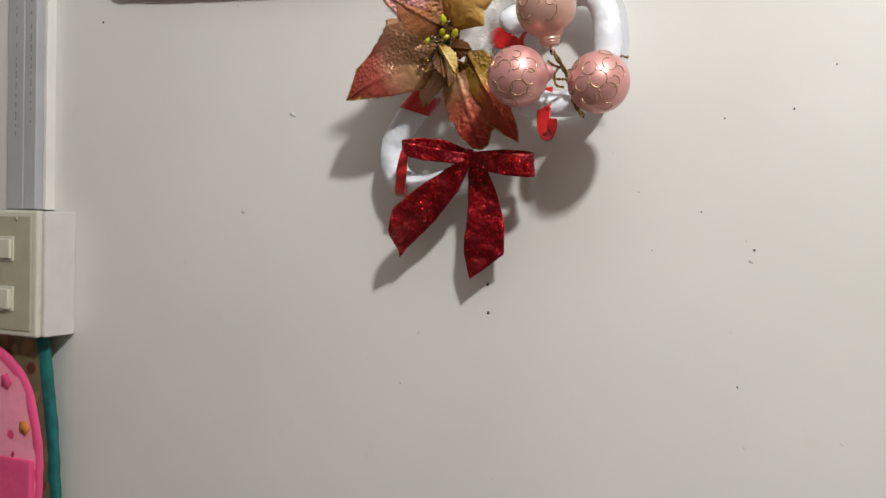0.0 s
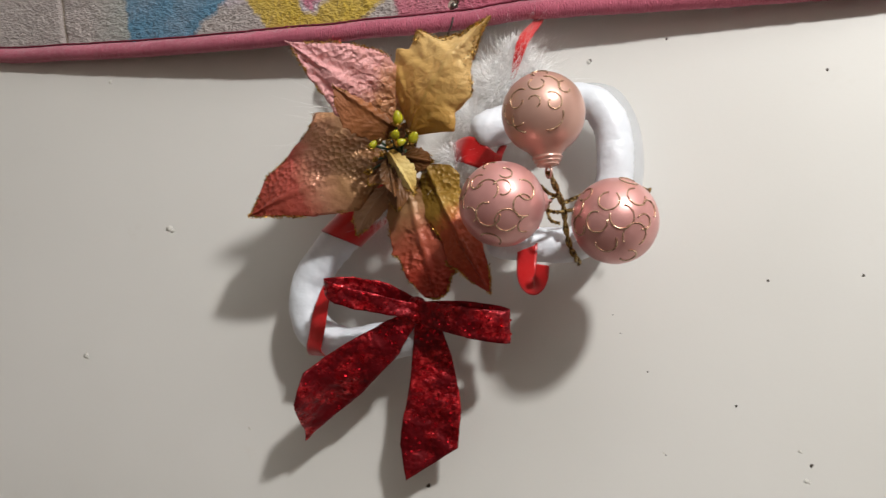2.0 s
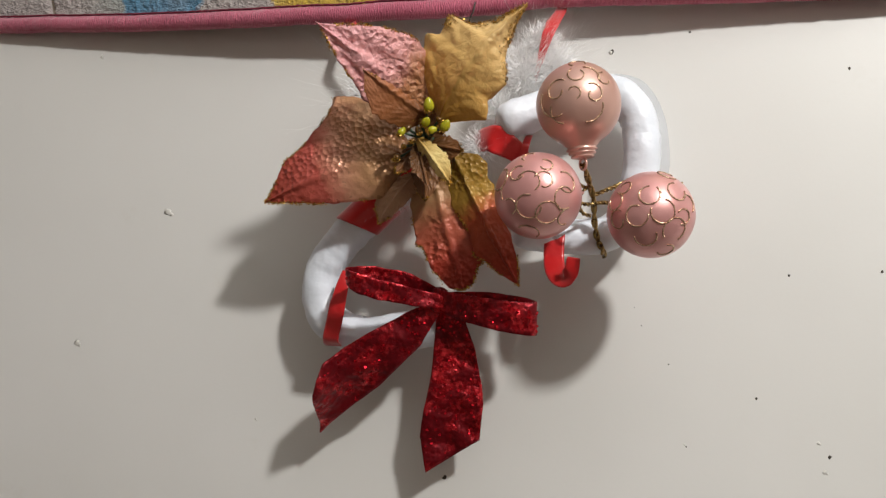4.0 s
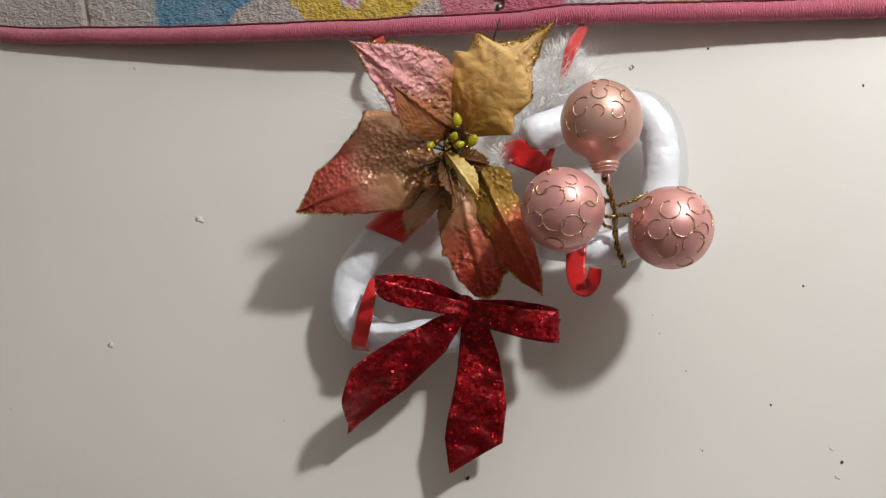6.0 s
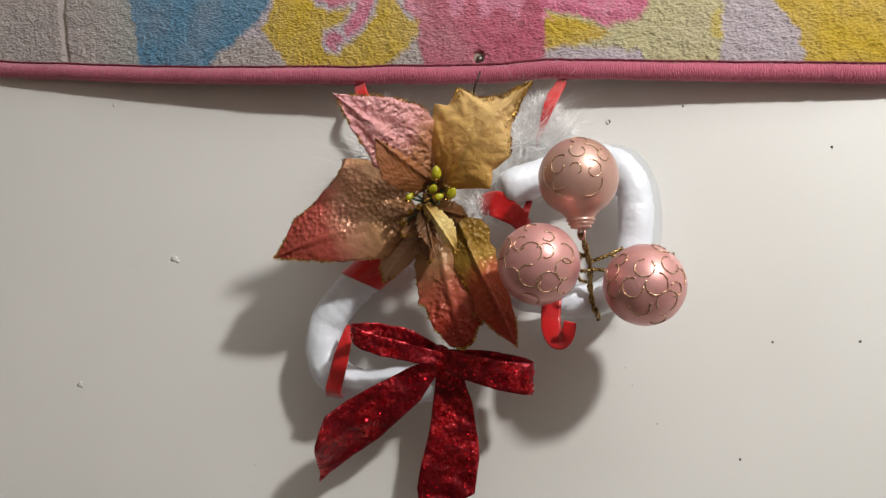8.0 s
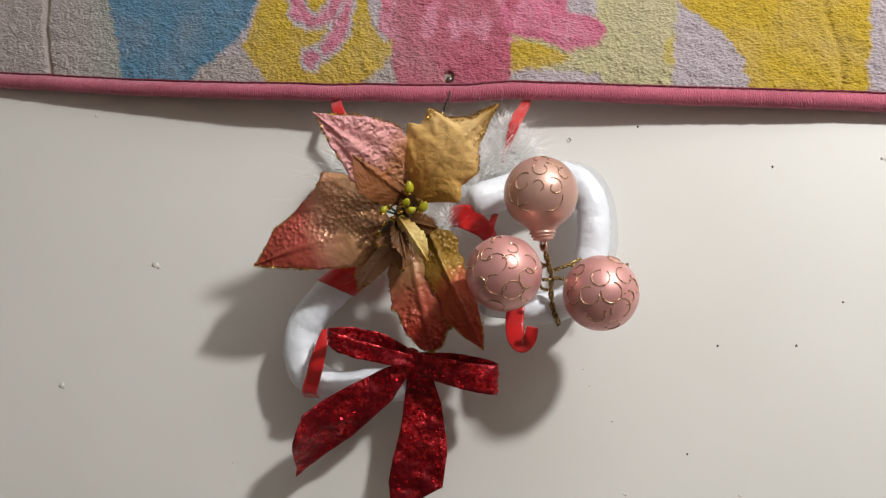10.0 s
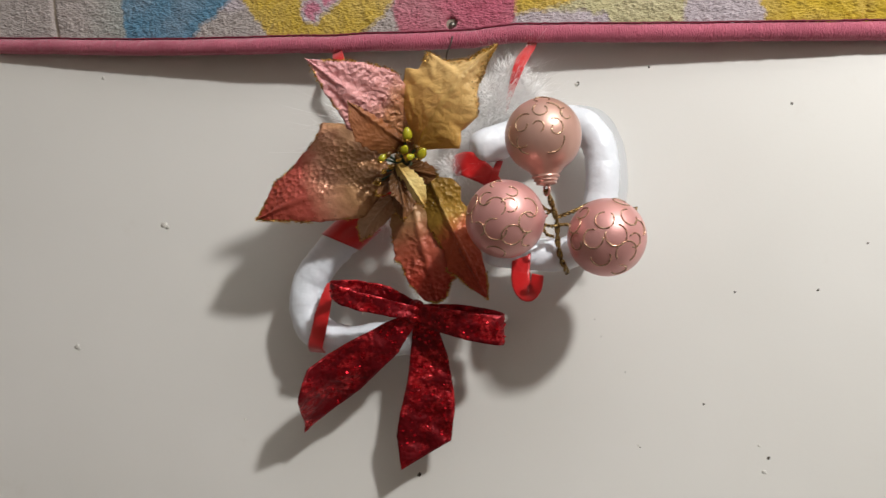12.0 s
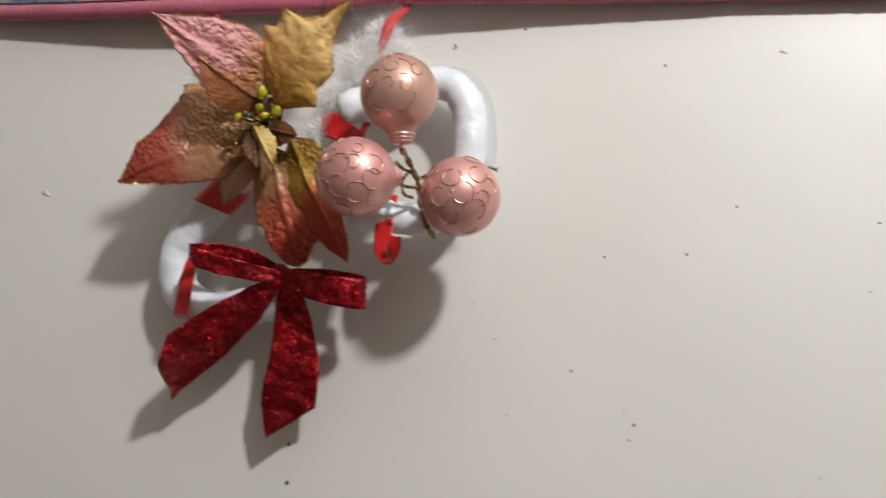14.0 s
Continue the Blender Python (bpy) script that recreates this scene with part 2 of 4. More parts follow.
GLITTER = glitter("gold_glitter", srgb(214, 168, 76), srgb(104, 72, 24))
SWIRL = glitter("champagne_glitter", srgb(236, 202, 168), srgb(146, 104, 80), rough=0.26, size=1300, metal=0.7)
WIRE = glitter("bronze_cord", srgb(178, 148, 92), srgb(84, 62, 34), rough=0.35, size=900, metal=0.7)
PEARL = pearl("pink_pearl_lacquer", srgb(212, 150, 146), srgb(224, 168, 163))
PEARL_TAN = pearl("champagne_pearl_lacquer", srgb(200, 156, 142), srgb(212, 170, 156))
SEQUIN = sequin()
SEQUIN_FLAKE = plain("red_sequin_foil", srgb(214, 22, 40), 0.22, 0.85, vary=0.3, scale=400, relief=0.05)
RED_SATIN = satin("red_satin", srgb(206, 20, 24), 60, 0.3)
WHITE_SATIN = satin("white_satin", srgb(234, 238, 246), 75, 0.4, 0.12)
FEATHER = fluff("white_feather", 0.35, 0.0, srgb(254, 253, 252))
ORGANZA = fluff("sheer_organza", 0.1, 0.35, srgb(196, 199, 204))
PLUSH = plush()
BINDING = binding_yarn()
STITCH = plain("stitch_thread", srgb(112, 34, 54), 0.8, vary=0.4, scale=300)
BACKING = plain("mat_backing", srgb(176, 164, 150), 0.9, vary=0.2, scale=40)
BERRY = plain("berry_green", srgb(172, 166, 34), 0.24, vary=0.3, scale=120)
BERRY_GOLD = plain("berry_gold", srgb(96, 66, 22), 0.3, 0.3, vary=0.4, scale=200)
STEM = plain("stem_green", srgb(46, 74, 52), 0.5, vary=0.3, scale=120)
STEEL = plain("nail_steel", srgb(120, 116, 108), 0.35, 0.9, vary=0.3, scale=200)
DARK_WIRE = plain("dark_wire", srgb(54, 48, 44), 0.4, 0.5, vary=0.3, scale=200)
# Dark colour stands for the shade inside small holes; none is cut.
PIT = plain("pit_shade", srgb(74, 66, 58), 0.9, vary=0.4, scale=300)
CHIP = plain("plaster_chip", srgb(216, 212, 205), 0.7, vary=0.12, scale=300)
# Cover grey, side near white: the lamp's light on the side is in the colour.
TRUNK = plain("grey_pvc", srgb(172, 172, 176), 0.38, vary=0.1, scale=30)
TRUNK_SIDE = plain("lit_side_pvc", srgb(224, 222, 218), 0.4, vary=0.06, scale=30)
BOX = plain("box_pvc", srgb(212, 207, 203), 0.4, vary=0.08, scale=40)
PLATE = plain("yellowed_plate", srgb(178, 173, 150), 0.32, vary=0.16, scale=50)
BEZEL = plain("cream_bezel", srgb(208, 206, 192), 0.3, vary=0.08, scale=60)
ROCKER = plain("ivory_rocker", srgb(214, 208, 192), 0.3, vary=0.08, scale=60)
INK = plain("faded_ink", srgb(140, 136, 140), 0.7, vary=0.4, scale=400)
HOT_PINK = printed_cotton("hot_pink_cotton", srgb(238, 84, 138), [srgb(226, 66, 122), srgb(238, 84, 138)], 40)
LIGHT_PINK = printed_cotton("light_pink_print", srgb(248, 152, 178), [srgb(222, 70, 120), srgb(196, 70, 96), srgb(232, 140, 60)], 38, 0.14, 0.2)
ORANGE = plain("orange_print", srgb(226, 140, 56), 0.85)
DARK_RED = plain("dark_red_print", srgb(176, 50, 70), 0.85)
TEAL = plain("teal_binding", srgb(24, 110, 108), 0.8, vary=0.55, scale=70, relief=0.6)
CAMO = printed_cotton("olive_print", srgb(120, 108, 78), [srgb(62, 54, 34), srgb(150, 130, 96), srgb(96, 40, 30)], 60, 0.3, 0.45)


# ---- mesh helpers ----
def smooth(me):
    me.polygons.foreach_set("use_smooth", [True] * len(me.polygons))
    return me


def sheet(name, verts, faces, material, uvs=None, flat=False):
    me = bpy.data.meshes.new(name)
    me.from_pydata([tuple(v) for v in verts], [], faces)
    me.materials.append(material)
    if uvs:
        layer = me.uv_layers.new(name="uv")
        for loop in me.loops:
            layer.data[loop.index].uv = uvs[loop.vertex_index]
    me.update()
    return me if flat else smooth(me)


def part(name, me, parent, label=""):
    ob = new(name, me)
    ob.parent = parent
    return tagged(ob, label)


def thing(name, at, label, category, group="", kind=""):
    ob = new(name)
    ob.empty_display_size = 0.02
    ob.location = at
    return tagged(ob, label, category, group, kind)


def keep(ob):
    """Parts are modelled in world places: undo the parent's place."""
    ob.matrix_parent_inverse = Matrix.Translation(ob.parent.location).inverted()
    return ob


def bm_mesh(name, bm, material, flat=False):
    me = bpy.data.meshes.new(name)
    bm.to_mesh(me)
    bm.free()
    me.materials.append(material)
    return me if flat else smooth(me)


def block(name, lo, hi, material, bevel=0.0, seg=2):
    bm = bmesh.new()
    bmesh.ops.create_cube(bm, size=1.0)
    size, mid = [b - a for a, b in zip(lo, hi)], [(a + b) / 2 for a, b in zip(lo, hi)]
    for v in bm.verts:
        v.co = Vector([m + c * s for m, c, s in zip(mid, v.co, size)])
    if bevel:
        bmesh.ops.bevel(bm, geom=list(bm.edges), offset=bevel, segments=seg, affect="EDGES", profile=0.6)
    return bm_mesh(name, bm, material, flat=True)


def spline(points, n, closed=False):
    """Evenly stepped Catmull-Rom through a few control points."""
    pts = [Vector(p) for p in points]
    m = len(pts)
    out = []
    spans = m if closed else m - 1
    for i in range(n):
        f = i / (n if closed else n - 1) * spans
        k = min(int(f), spans - 1)
        u = f - k
        if closed:
            a, b, c, d = (pts[(k + j) % m] for j in (-1, 0, 1, 2))
        else:
            a, b, c, d = (pts[min(max(k + j, 0), m - 1)] for j in (-1, 0, 1, 2))
        out.append(0.5 * (2 * b + (c - a) * u + (2 * a - 5 * b + 4 * c - d) * u * u + (3 * b - a - 3 * c + d) * u ** 3))
    return out


def tube(path, radius, sides=8, closed=False, front=Vector((0, -1, 0)), caps=True):
    """Verts and faces of a round tube; radius is a number or a function of (0..1, angle)."""
    n = len(path)
    verts, faces = [], []
    for i, p in enumerate(path):
        a = path[(i - 1) % n] if closed else path[max(i - 1, 0)]
        b = path[(i + 1) % n] if closed else path[min(i + 1, n - 1)]
        tan = (b - a).normalized()
        side = tan.cross(front)
        side = side.normalized() if side.length > 1e-5 else tan.orthogonal().normalized()
        up = side.cross(tan).normalized()
        for j in range(sides):
            ang = 2 * math.pi * j / sides
            r = radius(i / n, ang) if callable(radius) else radius
            verts.append(p + (side * math.cos(ang) + up * math.sin(ang)) * r)
    for i in range(n if closed else n - 1):
        for j in range(sides):
            a, b = i * sides + j, i * sides + (j + 1) % sides
            c, d = ((i + 1) % n) * sides + (j + 1) % sides, ((i + 1) % n) * sides + j
            faces.append((a, d, c, b))
    if caps and not closed:
        faces.append(tuple(range(sides)))
        faces.append(tuple((n - 1) * sides + j for j in reversed(range(sides))))
    return verts, faces


def lerp_table(table, v):
    for (v0, w0), (v1, w1) in zip(table, table[1:]):
        if v <= v1:
            f = 0 if v1 == v0 else (v - v0) / (v1 - v0)
            return w0 + (w1 - w0) * max(0, min(1, f))
    return table[-1][1]


def ribbon(name, path, widths, material, thick=0.0005, ripple=0.0, across=None, seed=0):
    """A cloth strip along path; across gives the direction of its width (else in the wall's plane)."""
    n, m = len(path), 9
    verts, faces, uvs = [], [], []
    for i, p in enumerate(path):
        a, b = path[max(i - 1, 0)], path[min(i + 1, n - 1)]
        tan = (b - a).normalized()
        side = Vector(across).normalized() if across else Vector((-tan.z, 0, tan.x)).normalized()
        v = i / (n - 1)
        w = lerp_table(widths, v)
        for j in range(m):
            u = j / (m - 1)
            q = p + side * w * (u - 0.5)
            if ripple:
                q = q + Vector((0, -1, 0)) * ripple * noise.noise(Vector((q.x * 90 + seed, q.z * 90, seed)))
            verts.append(q)
            uvs.append((u, v))
    for i in range(n - 1):
        for j in range(m - 1):
            a = i * m + j
            faces.append((a, a + 1, a + m + 1, a + m))
    me = sheet(name, verts, faces, material, uvs)
    return me


def solid(ob, thickness):
    mod = ob.modifiers.new("thickness", "SOLIDIFY")
    mod.thickness, mod.offset = thickness, 0.0
    return ob


# ---- the room ----
X0, X1, Y0, TOP = -1.5, 1.9, -2.4, 2.6
north = tagged(new("wall_north", block("wall_north", (X0, 0, 0), (X1, 0.12, TOP), WALL)),
               "off-white painted wall with small pits and plaster chips", "wall", kind="structure")
# Unseen walls, floor and ceiling, added to close the room and bounce fill light.
for nm, lo, hi in (("wall_south", (X0, Y0 - 0.1, 0), (X1, Y0, TOP)), ("wall_west", (X0 - 0.1, Y0 - 0.1, 0), (X0, 0.12, TOP)), ("wall_east", (X1, Y0 - 0.1, 0), (X1 + 0.1, 0.12, TOP))):
    tagged(new(nm, block(nm, lo, hi, ROOM)), "unseen warm grey wall added to bounce light", "wall", kind="structure")
tagged(new("floor", block("floor", (X0 - 0.1, Y0 - 0.1, -0.1), (X1 + 0.1, 0.12, 0), FLOOR)), "unseen brownish floor added to bounce light", "floor", kind="structure")
tagged(new("ceiling", block("ceiling", (X0 - 0.1, Y0 - 0.1, TOP), (X1 + 0.1, 0.12, TOP + 0.1), CEILING)), "unseen pale ceiling added to bounce light", "ceiling", kind="structure")


# ---- marks on the wall ----
def pebble(name, x, z, size, material, flat=0.5, seed=0):
    """A plaster lump, or a dark lump coloured like a shaded hole; uneven, half sunk into the wall."""
    rnd = random.Random(seed)
    bm = bmesh.new()
    bmesh.ops.create_icosphere(bm, subdivisions=1, radius=1.0)
    for v in bm.verts:
        v.co *= rnd.uniform(0.6, 1.15)
        v.co = Vector((x + v.co.x * size, v.co.y * size * flat, z + v.co.z * size * rnd.uniform(0.8, 1.2)))
    return part(name, bm_mesh(name, bm, material), north)


DARK = [(0.134, 1.660, 1.5), (0.173, 1.670, 1.0), (0.249, 1.650, 1.1), (0.224, 1.546, 1.0), (0.265, 1.550, 1.1), (0.211, 1.486, 0.9), (0.244, 1.462, 1.2),
        (0.156, 1.517, 0.5), (0.061, 1.432, 1.9), (0.062, 1.411, 1.9), (0.061, 1.447, 1.6), (-0.344, 1.663, 2.0), (0.288, 1.576, 1.0), (0.236, 1.374, 0.9), (0.354, 1.571, 0.9),
        (0.351, 1.537, 0.7), (0.180, 1.460, 0.6), (0.004, 1.392, 0.6), (-0.042, 1.368, 0.6), (0.152, 1.526, 0.4), (0.170, 1.499, 0.5)]
PALE = [(-0.179, 1.661, 1.4), (-0.119, 1.565, 2.7), (-0.170, 1.484, 2.1), (0.242, 1.455, 1.2), (0.239, 1.468, 1.0), (-0.236, 1.438, 1.0), (-0.011, 1.353, 1.6),
        (0.307, 1.658, 1.6), (0.241, 1.336, 1.0), (0.297, 1.346, 1.0), (0.069, 1.290, 1.0), (0.231, 1.409, 0.8), (0.179, 1.461, 0.7), (-0.049, 1.451, 0.9), (0.063, 1.497, 0.9), (0.331, 1.447, 0.9)]
for i, (x, z, s) in enumerate(DARK):
    pebble("pit", x, z, s * 0.00082, PIT, 0.3, i)
for i, (x, z, s) in enumerate(PALE):
    pebble("plaster_chip", x, z, s * 0.0010, CHIP, 0.2, 50 + i)
    pebble("plaster_chip", x + 0.0009 * s, z - 0.0006 * s, s * 0.0006, CHIP, 0.2, 90 + i)
pebble("plaster_chip", 0.1333, 1.6596, 0.0014, CHIP, 0.6, 150)


# ---- plush mat hung over the wreath ----
MAT_L, MAT_R, MAT_T = -0.322, 0.438, 2.085
EDGE = [(-0.33, 1.6900), (-0.28, 1.6834), (-0.25, 1.6812), (-0.15, 1.6778), (-0.08, 1.6766), (-0.01, 1.6768), (0.05, 1.6784), (0.075, 1.6798), (0.10, 1.6832), (0.14, 1.6842), (0.28, 1.6878), (0.45, 1.689)]


def mat_front(x, z):
    """How far the pile stands off the wall: the mat bellies out over the hook of the wreath."""
    out = lerp_table([(-0.34, 0.0042), (-0.25, 0.0058), (-0.15, 0.0112), (-0.06, 0.0178), (0.04, 0.0195), (0.11, 0.0180), (0.20, 0.0110), (0.29, 0.0072), (0.45, 0.0060)], x)
    return -(0.0060 + (out - 0.0060) * math.exp(-max(0, z - 1.72) / 0.25) + 0.0004 * math.sin(x * 31 + 1))


def in_poly(x, z, poly):
    inside = False
    for (x0, z0), (x1, z1) in zip(poly, poly[1:] + poly[:1]):
        if (z0 > z) != (z1 > z) and x < (x1 - x0) * (z - z0) / (z1 - z0) + x0:
            inside = not inside
    return inside


def near_line(x, z, pts):
    best = 9.0
    for (x0, z0), (x1, z1) in zip(pts, pts[1:]):
        dx, dz = x1 - x0, z1 - z0
        f = max(0, min(1, ((x - x0) * dx + (z - z0) * dz) / (dx * dx + dz * dz)))
        best = min(best, math.hypot(x - x0 - f * dx, z - z0 - f * dz))
    return best


GREY, LILAC, BLUE = srgb(174, 163, 159), srgb(187, 174, 180), srgb(86, 131, 159)
YELLOW, ROSE, SAND, PALE_PINK = srgb(198, 165, 43), srgb(187, 92, 114), srgb(193, 183, 140), srgb(213, 131, 155)
SAGE = srgb(157, 163, 157)
STEM_STROKE = [(-0.008, 1.80), (-0.0092, 1.735), (-0.0100, 1.7165), (-0.0165, 1.7060), (-0.0265, 1.6985)]
BOWL = [(-0.046, 1.80), (-0.0425, 1.738), (-0.0385, 1.7265), (-0.0290, 1.7225), (-0.0195, 1.7265), (-0.0150, 1.738), (-0.014, 1.80)]
SECOND = [(0.018, 1.80), (0.0175, 1.735), (0.0190, 1.7190), (0.0260, 1.7130)]
FLOURISH = [(0.088, 1.745), (0.0900, 1.7300), (0.0980, 1.7195), (0.1130, 1.7190), (0.1290, 1.7120), (0.1450, 1.7165), (0.1480, 1.7240), (0.1390, 1.7290), (0.1200, 1.7330), (0.1250, 1.745)]


def dyed(x, z):
    """The print of the mat: big soft patches round the foot of pink scrollwork."""
    x += 0.0026 * noise.noise(Vector((x * 160, z * 160, 3))) + 0.0012 * noise.noise(Vector((x * 600, z * 600, 4)))
    z += 0.0026 * noise.noise(Vector((x * 160, z * 160, 9))) + 0.0012 * noise.noise(Vector((x * 600, z * 600, 8)))
    left_of_blue = lerp_table([(1.68, -0.156), (1.70, -0.162), (1.735, -0.1765), (1.80, -0.19)], z)
    if x < left_of_blue:
        f = max(0, min(1, (x - left_of_blue + 0.035) / 0.035))
        c = tuple(a + (b - a) * f * 0.8 for a, b in zip(GREY, SAGE))
    elif x < lerp_table([(1.68, -0.108), (1.69, -0.104), (1.705, -0.084), (1.715, -0.075), (1.737, -0.069), (1.80, -0.055)], z):
        c = BLUE
    elif x < 0.034:
        c = GREY if z < 1.70 else LILAC
        if in_poly(x, z, [(-0.0755, 1.7057), (-0.0514, 1.680), (0.004, 1.680), (0.020, 1.694), (0.0260, 1.711), (0.016, 1.7135), (0.009, 1.722), (0.004, 1.738), (0.004, 1.80), (-0.060, 1.80), (-0.0696, 1.7192)]):
            c = YELLOW
        if x > lerp_table([(1.68, 0.034), (1.69, 0.028), (1.70, 0.0245), (1.71, 0.0245), (1.722, 0.022), (1.80, 0.018)], z):
            c = ROSE
    elif x < 0.0970:
        c = ROSE if z > 1.683 + max(0, x - 0.06) * 0.08 or x < 0.085 else GREY
    elif x < 0.19:
        c = SAND if z > 1.6965 or x > 0.15 else LILAC
        if x < 0.1320 and abs(z - 1.7050) < 0.0098 * (1 - ((x - 0.0970) / 0.036) ** 2):
            c = YELLOW
        if ((x - 0.188) / 0.004) ** 2 + ((z - 1.713) / 0.009) ** 2 < 1:
            c = srgb(200, 178, 84)
        if in_poly(x, z, [(0.09, 1.80), (0.0900, 1.7200), (0.1125, 1.7178), (0.1296, 1.7110), (0.1460, 1.7160), (0.1465, 1.7290), (0.1347, 1.7361), (0.13, 1.80)]):
            c = PALE_PINK if noise.noise(Vector((x * 260, z * 150, 6))) > -0.05 else srgb(214, 116, 146)
        if in_poly(x, z, [(0.1270, 1.7290), (0.1400, 1.7270), (0.1450, 1.7340), (0.14, 1.80), (0.126, 1.80)]):
            c = LILAC
    else:
        c = YELLOW if x > lerp_table([(1.68, 0.234), (1.694, 0.2326), (1.713, 0.2273), (1.730, 0.2108), (1.741, 0.1930), (1.80, 0.15)], z) and x < 0.2965 else LILAC
    for stroke, half in ((STEM_STROKE, 0.0072), (BOWL, 0.0066), (SECOND, 0.0062)):
        d = near_line(x, z, stroke)
        if d < half * 0.6:
            c = PALE_PINK if noise.noise(Vector((x * 300, z * 300, 0))) > -0.15 else ROSE
        elif d < half and x < 0.022:
            c = LILAC
    if near_line(x, z, FLOURISH) < 0.0030:
        c = srgb(206, 108, 138)
    if 0.04 < x < 0.10 and z > 1.712 and noise.noise(Vector((x * 120, z * 70, 2))) > 0.12:
        c = PALE_PINK
    d = math.hypot(x + 0.0265, z - 1.6985)
    if d < 0.0085:
        c = srgb(198, 112, 138) if d < 0.0055 else LILAC
    return c


def build_mat():
    mat = thing("plush_mat", (0.06, 0, 1.69), "pastel plush mat with pink bound edge hung on the wall", "mat")
    xs = list(np.arange(MAT_L, MAT_R + 1e-6, 0.0010))
    zs = list(np.arange(0, 0.080, 0.0010)) + list(np.arange(0.085, 0.401, 0.015))
    verts, faces, cols = [], [], []
    for zz in zs:
        for x in xs:
            low = lerp_table(EDGE, x) + 0.003
            corner = max(0.0, MAT_L + 0.02 - x, x - MAT_R + 0.02)
            z = max(low + zz, low + 0.02 - math.sqrt(max(0, 0.02 ** 2 - corner ** 2)))
            fold = math.exp(-((x - lerp_table([(1.68, -0.2100), (1.70, -0.2175), (1.72, -0.2235), (1.75, -0.2280), (2.1, -0.229)], z)) / 0.0014) ** 2)
            fold2 = 0.5 * math.exp(-((x - 0.277 - 0.006 * math.sin(z * 60)) / 0.002) ** 2)
            lump = noise.noise(Vector((x * 130, z * 150, 0))) * 0.0006
            if zz < 0.080:
                # tufts of pile stand apart in fine cracks, widest by the hem
                gaps = noise.voronoi(Vector((x * 330, z * 430, 2)))[0]
                lump += (0.0018 + 0.0014 * math.exp(-zz / 0.02)) * (min(0.55, gaps[1] - gaps[0]) - 0.3)
            hole = math.exp(-(math.hypot(x - 0.0605, z - 1.6895) / 0.0030) ** 4)
            verts.append((x, mat_front(x, z) - lump + 0.0058 * fold + 0.003 * fold2 + 0.009 * hole, z))
            c = tuple((a + b) / 2 for a, b in zip(dyed(x - 0.0007, z + 0.0009), dyed(x + 0.0007, z - 0.0009)))
            cols.extend((c[0], c[1], c[2], 1))
    w = len(xs)
    for i in range(len(zs) - 1):
        for j in range(w - 1):
            a = i * w + j
            faces.append((a, a + 1, a + w + 1, a + w))
    me = sheet("plush_top", verts, faces, PLUSH)
    layer = me.color_attributes.new("dye", "FLOAT_COLOR", "POINT")
    layer.data.foreach_set("color", cols)
    keep(part("plush_top", me, mat, "pastel patches of blue yellow rose and grey plush"))
    # woven backing, a slab behind the pile
    verts, faces = [], []
    bx = [MAT_L + (MAT_R - MAT_L) * i / 60 for i in range(61)]
    for z in (0.0, 0.02, 0.2, 0.4):
        for x in bx:
            zz = lerp_table(EDGE, x) + z
            verts.append((x, mat_front(x, zz) + 0.003, zz))
            verts.append((x, min(-0.0006, mat_front(x, zz) + 0.0065), zz))
    w = 2 * len(bx)
    for i in range(3):
        for j in range(len(bx) - 1):
            a = i * w + 2 * j
            faces.append((a, a + 2, a + w + 2, a + w))
            faces.append((a + 1, a + w + 1, a + w + 3, a + 3))
    for j in range(len(bx) - 1):
        a, b = 2 * j, 3 * w + 2 * j
        faces.append((a, a + 1, a + 3, a + 2))
        faces.append((b, b + 2, b + 3, b + 1))
    keep(part("backing", sheet("backing", verts, faces, BACKING), mat))
    # rolled binding round all four sides
    path = []
    for i in range(420):
        x = MAT_L + 0.02 + (MAT_R - MAT_L - 0.04) * i / 419
        z = lerp_table(EDGE, x) + 0.0005 * noise.noise(Vector((x * 40, 0, 0)))
        path.append(Vector((x, mat_front(x, z) + 0.0008, z)))
    seam = [p + Vector((0, -0.0032, 0.0046 + 0.0003 * noise.noise(Vector((p.x * 300, 0, 0))))) for p in path]
    keep(part("stitching", sheet("stitching", *tube(seam, lambda q, a: 0.00062 * (1 + 0.5 * noise.noise(Vector((q * 400, 0, 0)))), 6), STITCH), mat, "dark red stitched seam"))
    zr, zl = lerp_table(EDGE, MAT_R), lerp_table(EDGE, MAT_L)
    ring = list(path)
    for i in range(1, 9):
        a = i / 9 * math.pi / 2
        ring.append(Vector((MAT_R - 0.02 + 0.02 * math.sin(a), -0.0085, zr + 0.02 - 0.02 * math.cos(a))))
    ring += [Vector((MAT_R, -0.0085, zr + 0.03 + 0.35 * i / 12)) for i in range(13)]
    ring += [Vector((MAT_R + (MAT_L - MAT_R) * i / 40, mat_front(MAT_R + (MAT_L - MAT_R) * i / 40, MAT_T), MAT_T)) for i in range(1, 41)]
    ring += [Vector((MAT_L, -0.0085, zl + 0.38 - 0.35 * i / 12)) for i in range(13)]
    for i in range(1, 9):
        a = i / 9 * math.pi / 2
        ring.append(Vector((MAT_L + 0.02 - 0.02 * math.cos(a), -0.0085, zl + 0.02 - 0.02 * math.sin(a))))
    v, f = tube(ring, lambda s, a: 0.0053 + 0.0003 * math.sin(a * 2) + 0.0005 * noise.noise(Vector((s * 330, math.cos(a) * 1.5, math.sin(a) * 1.5))), 12, closed=True)
    keep(part("binding", sheet("binding", v, f, BINDING), mat, "rolled pink yarn binding"))
    return mat


build_mat()

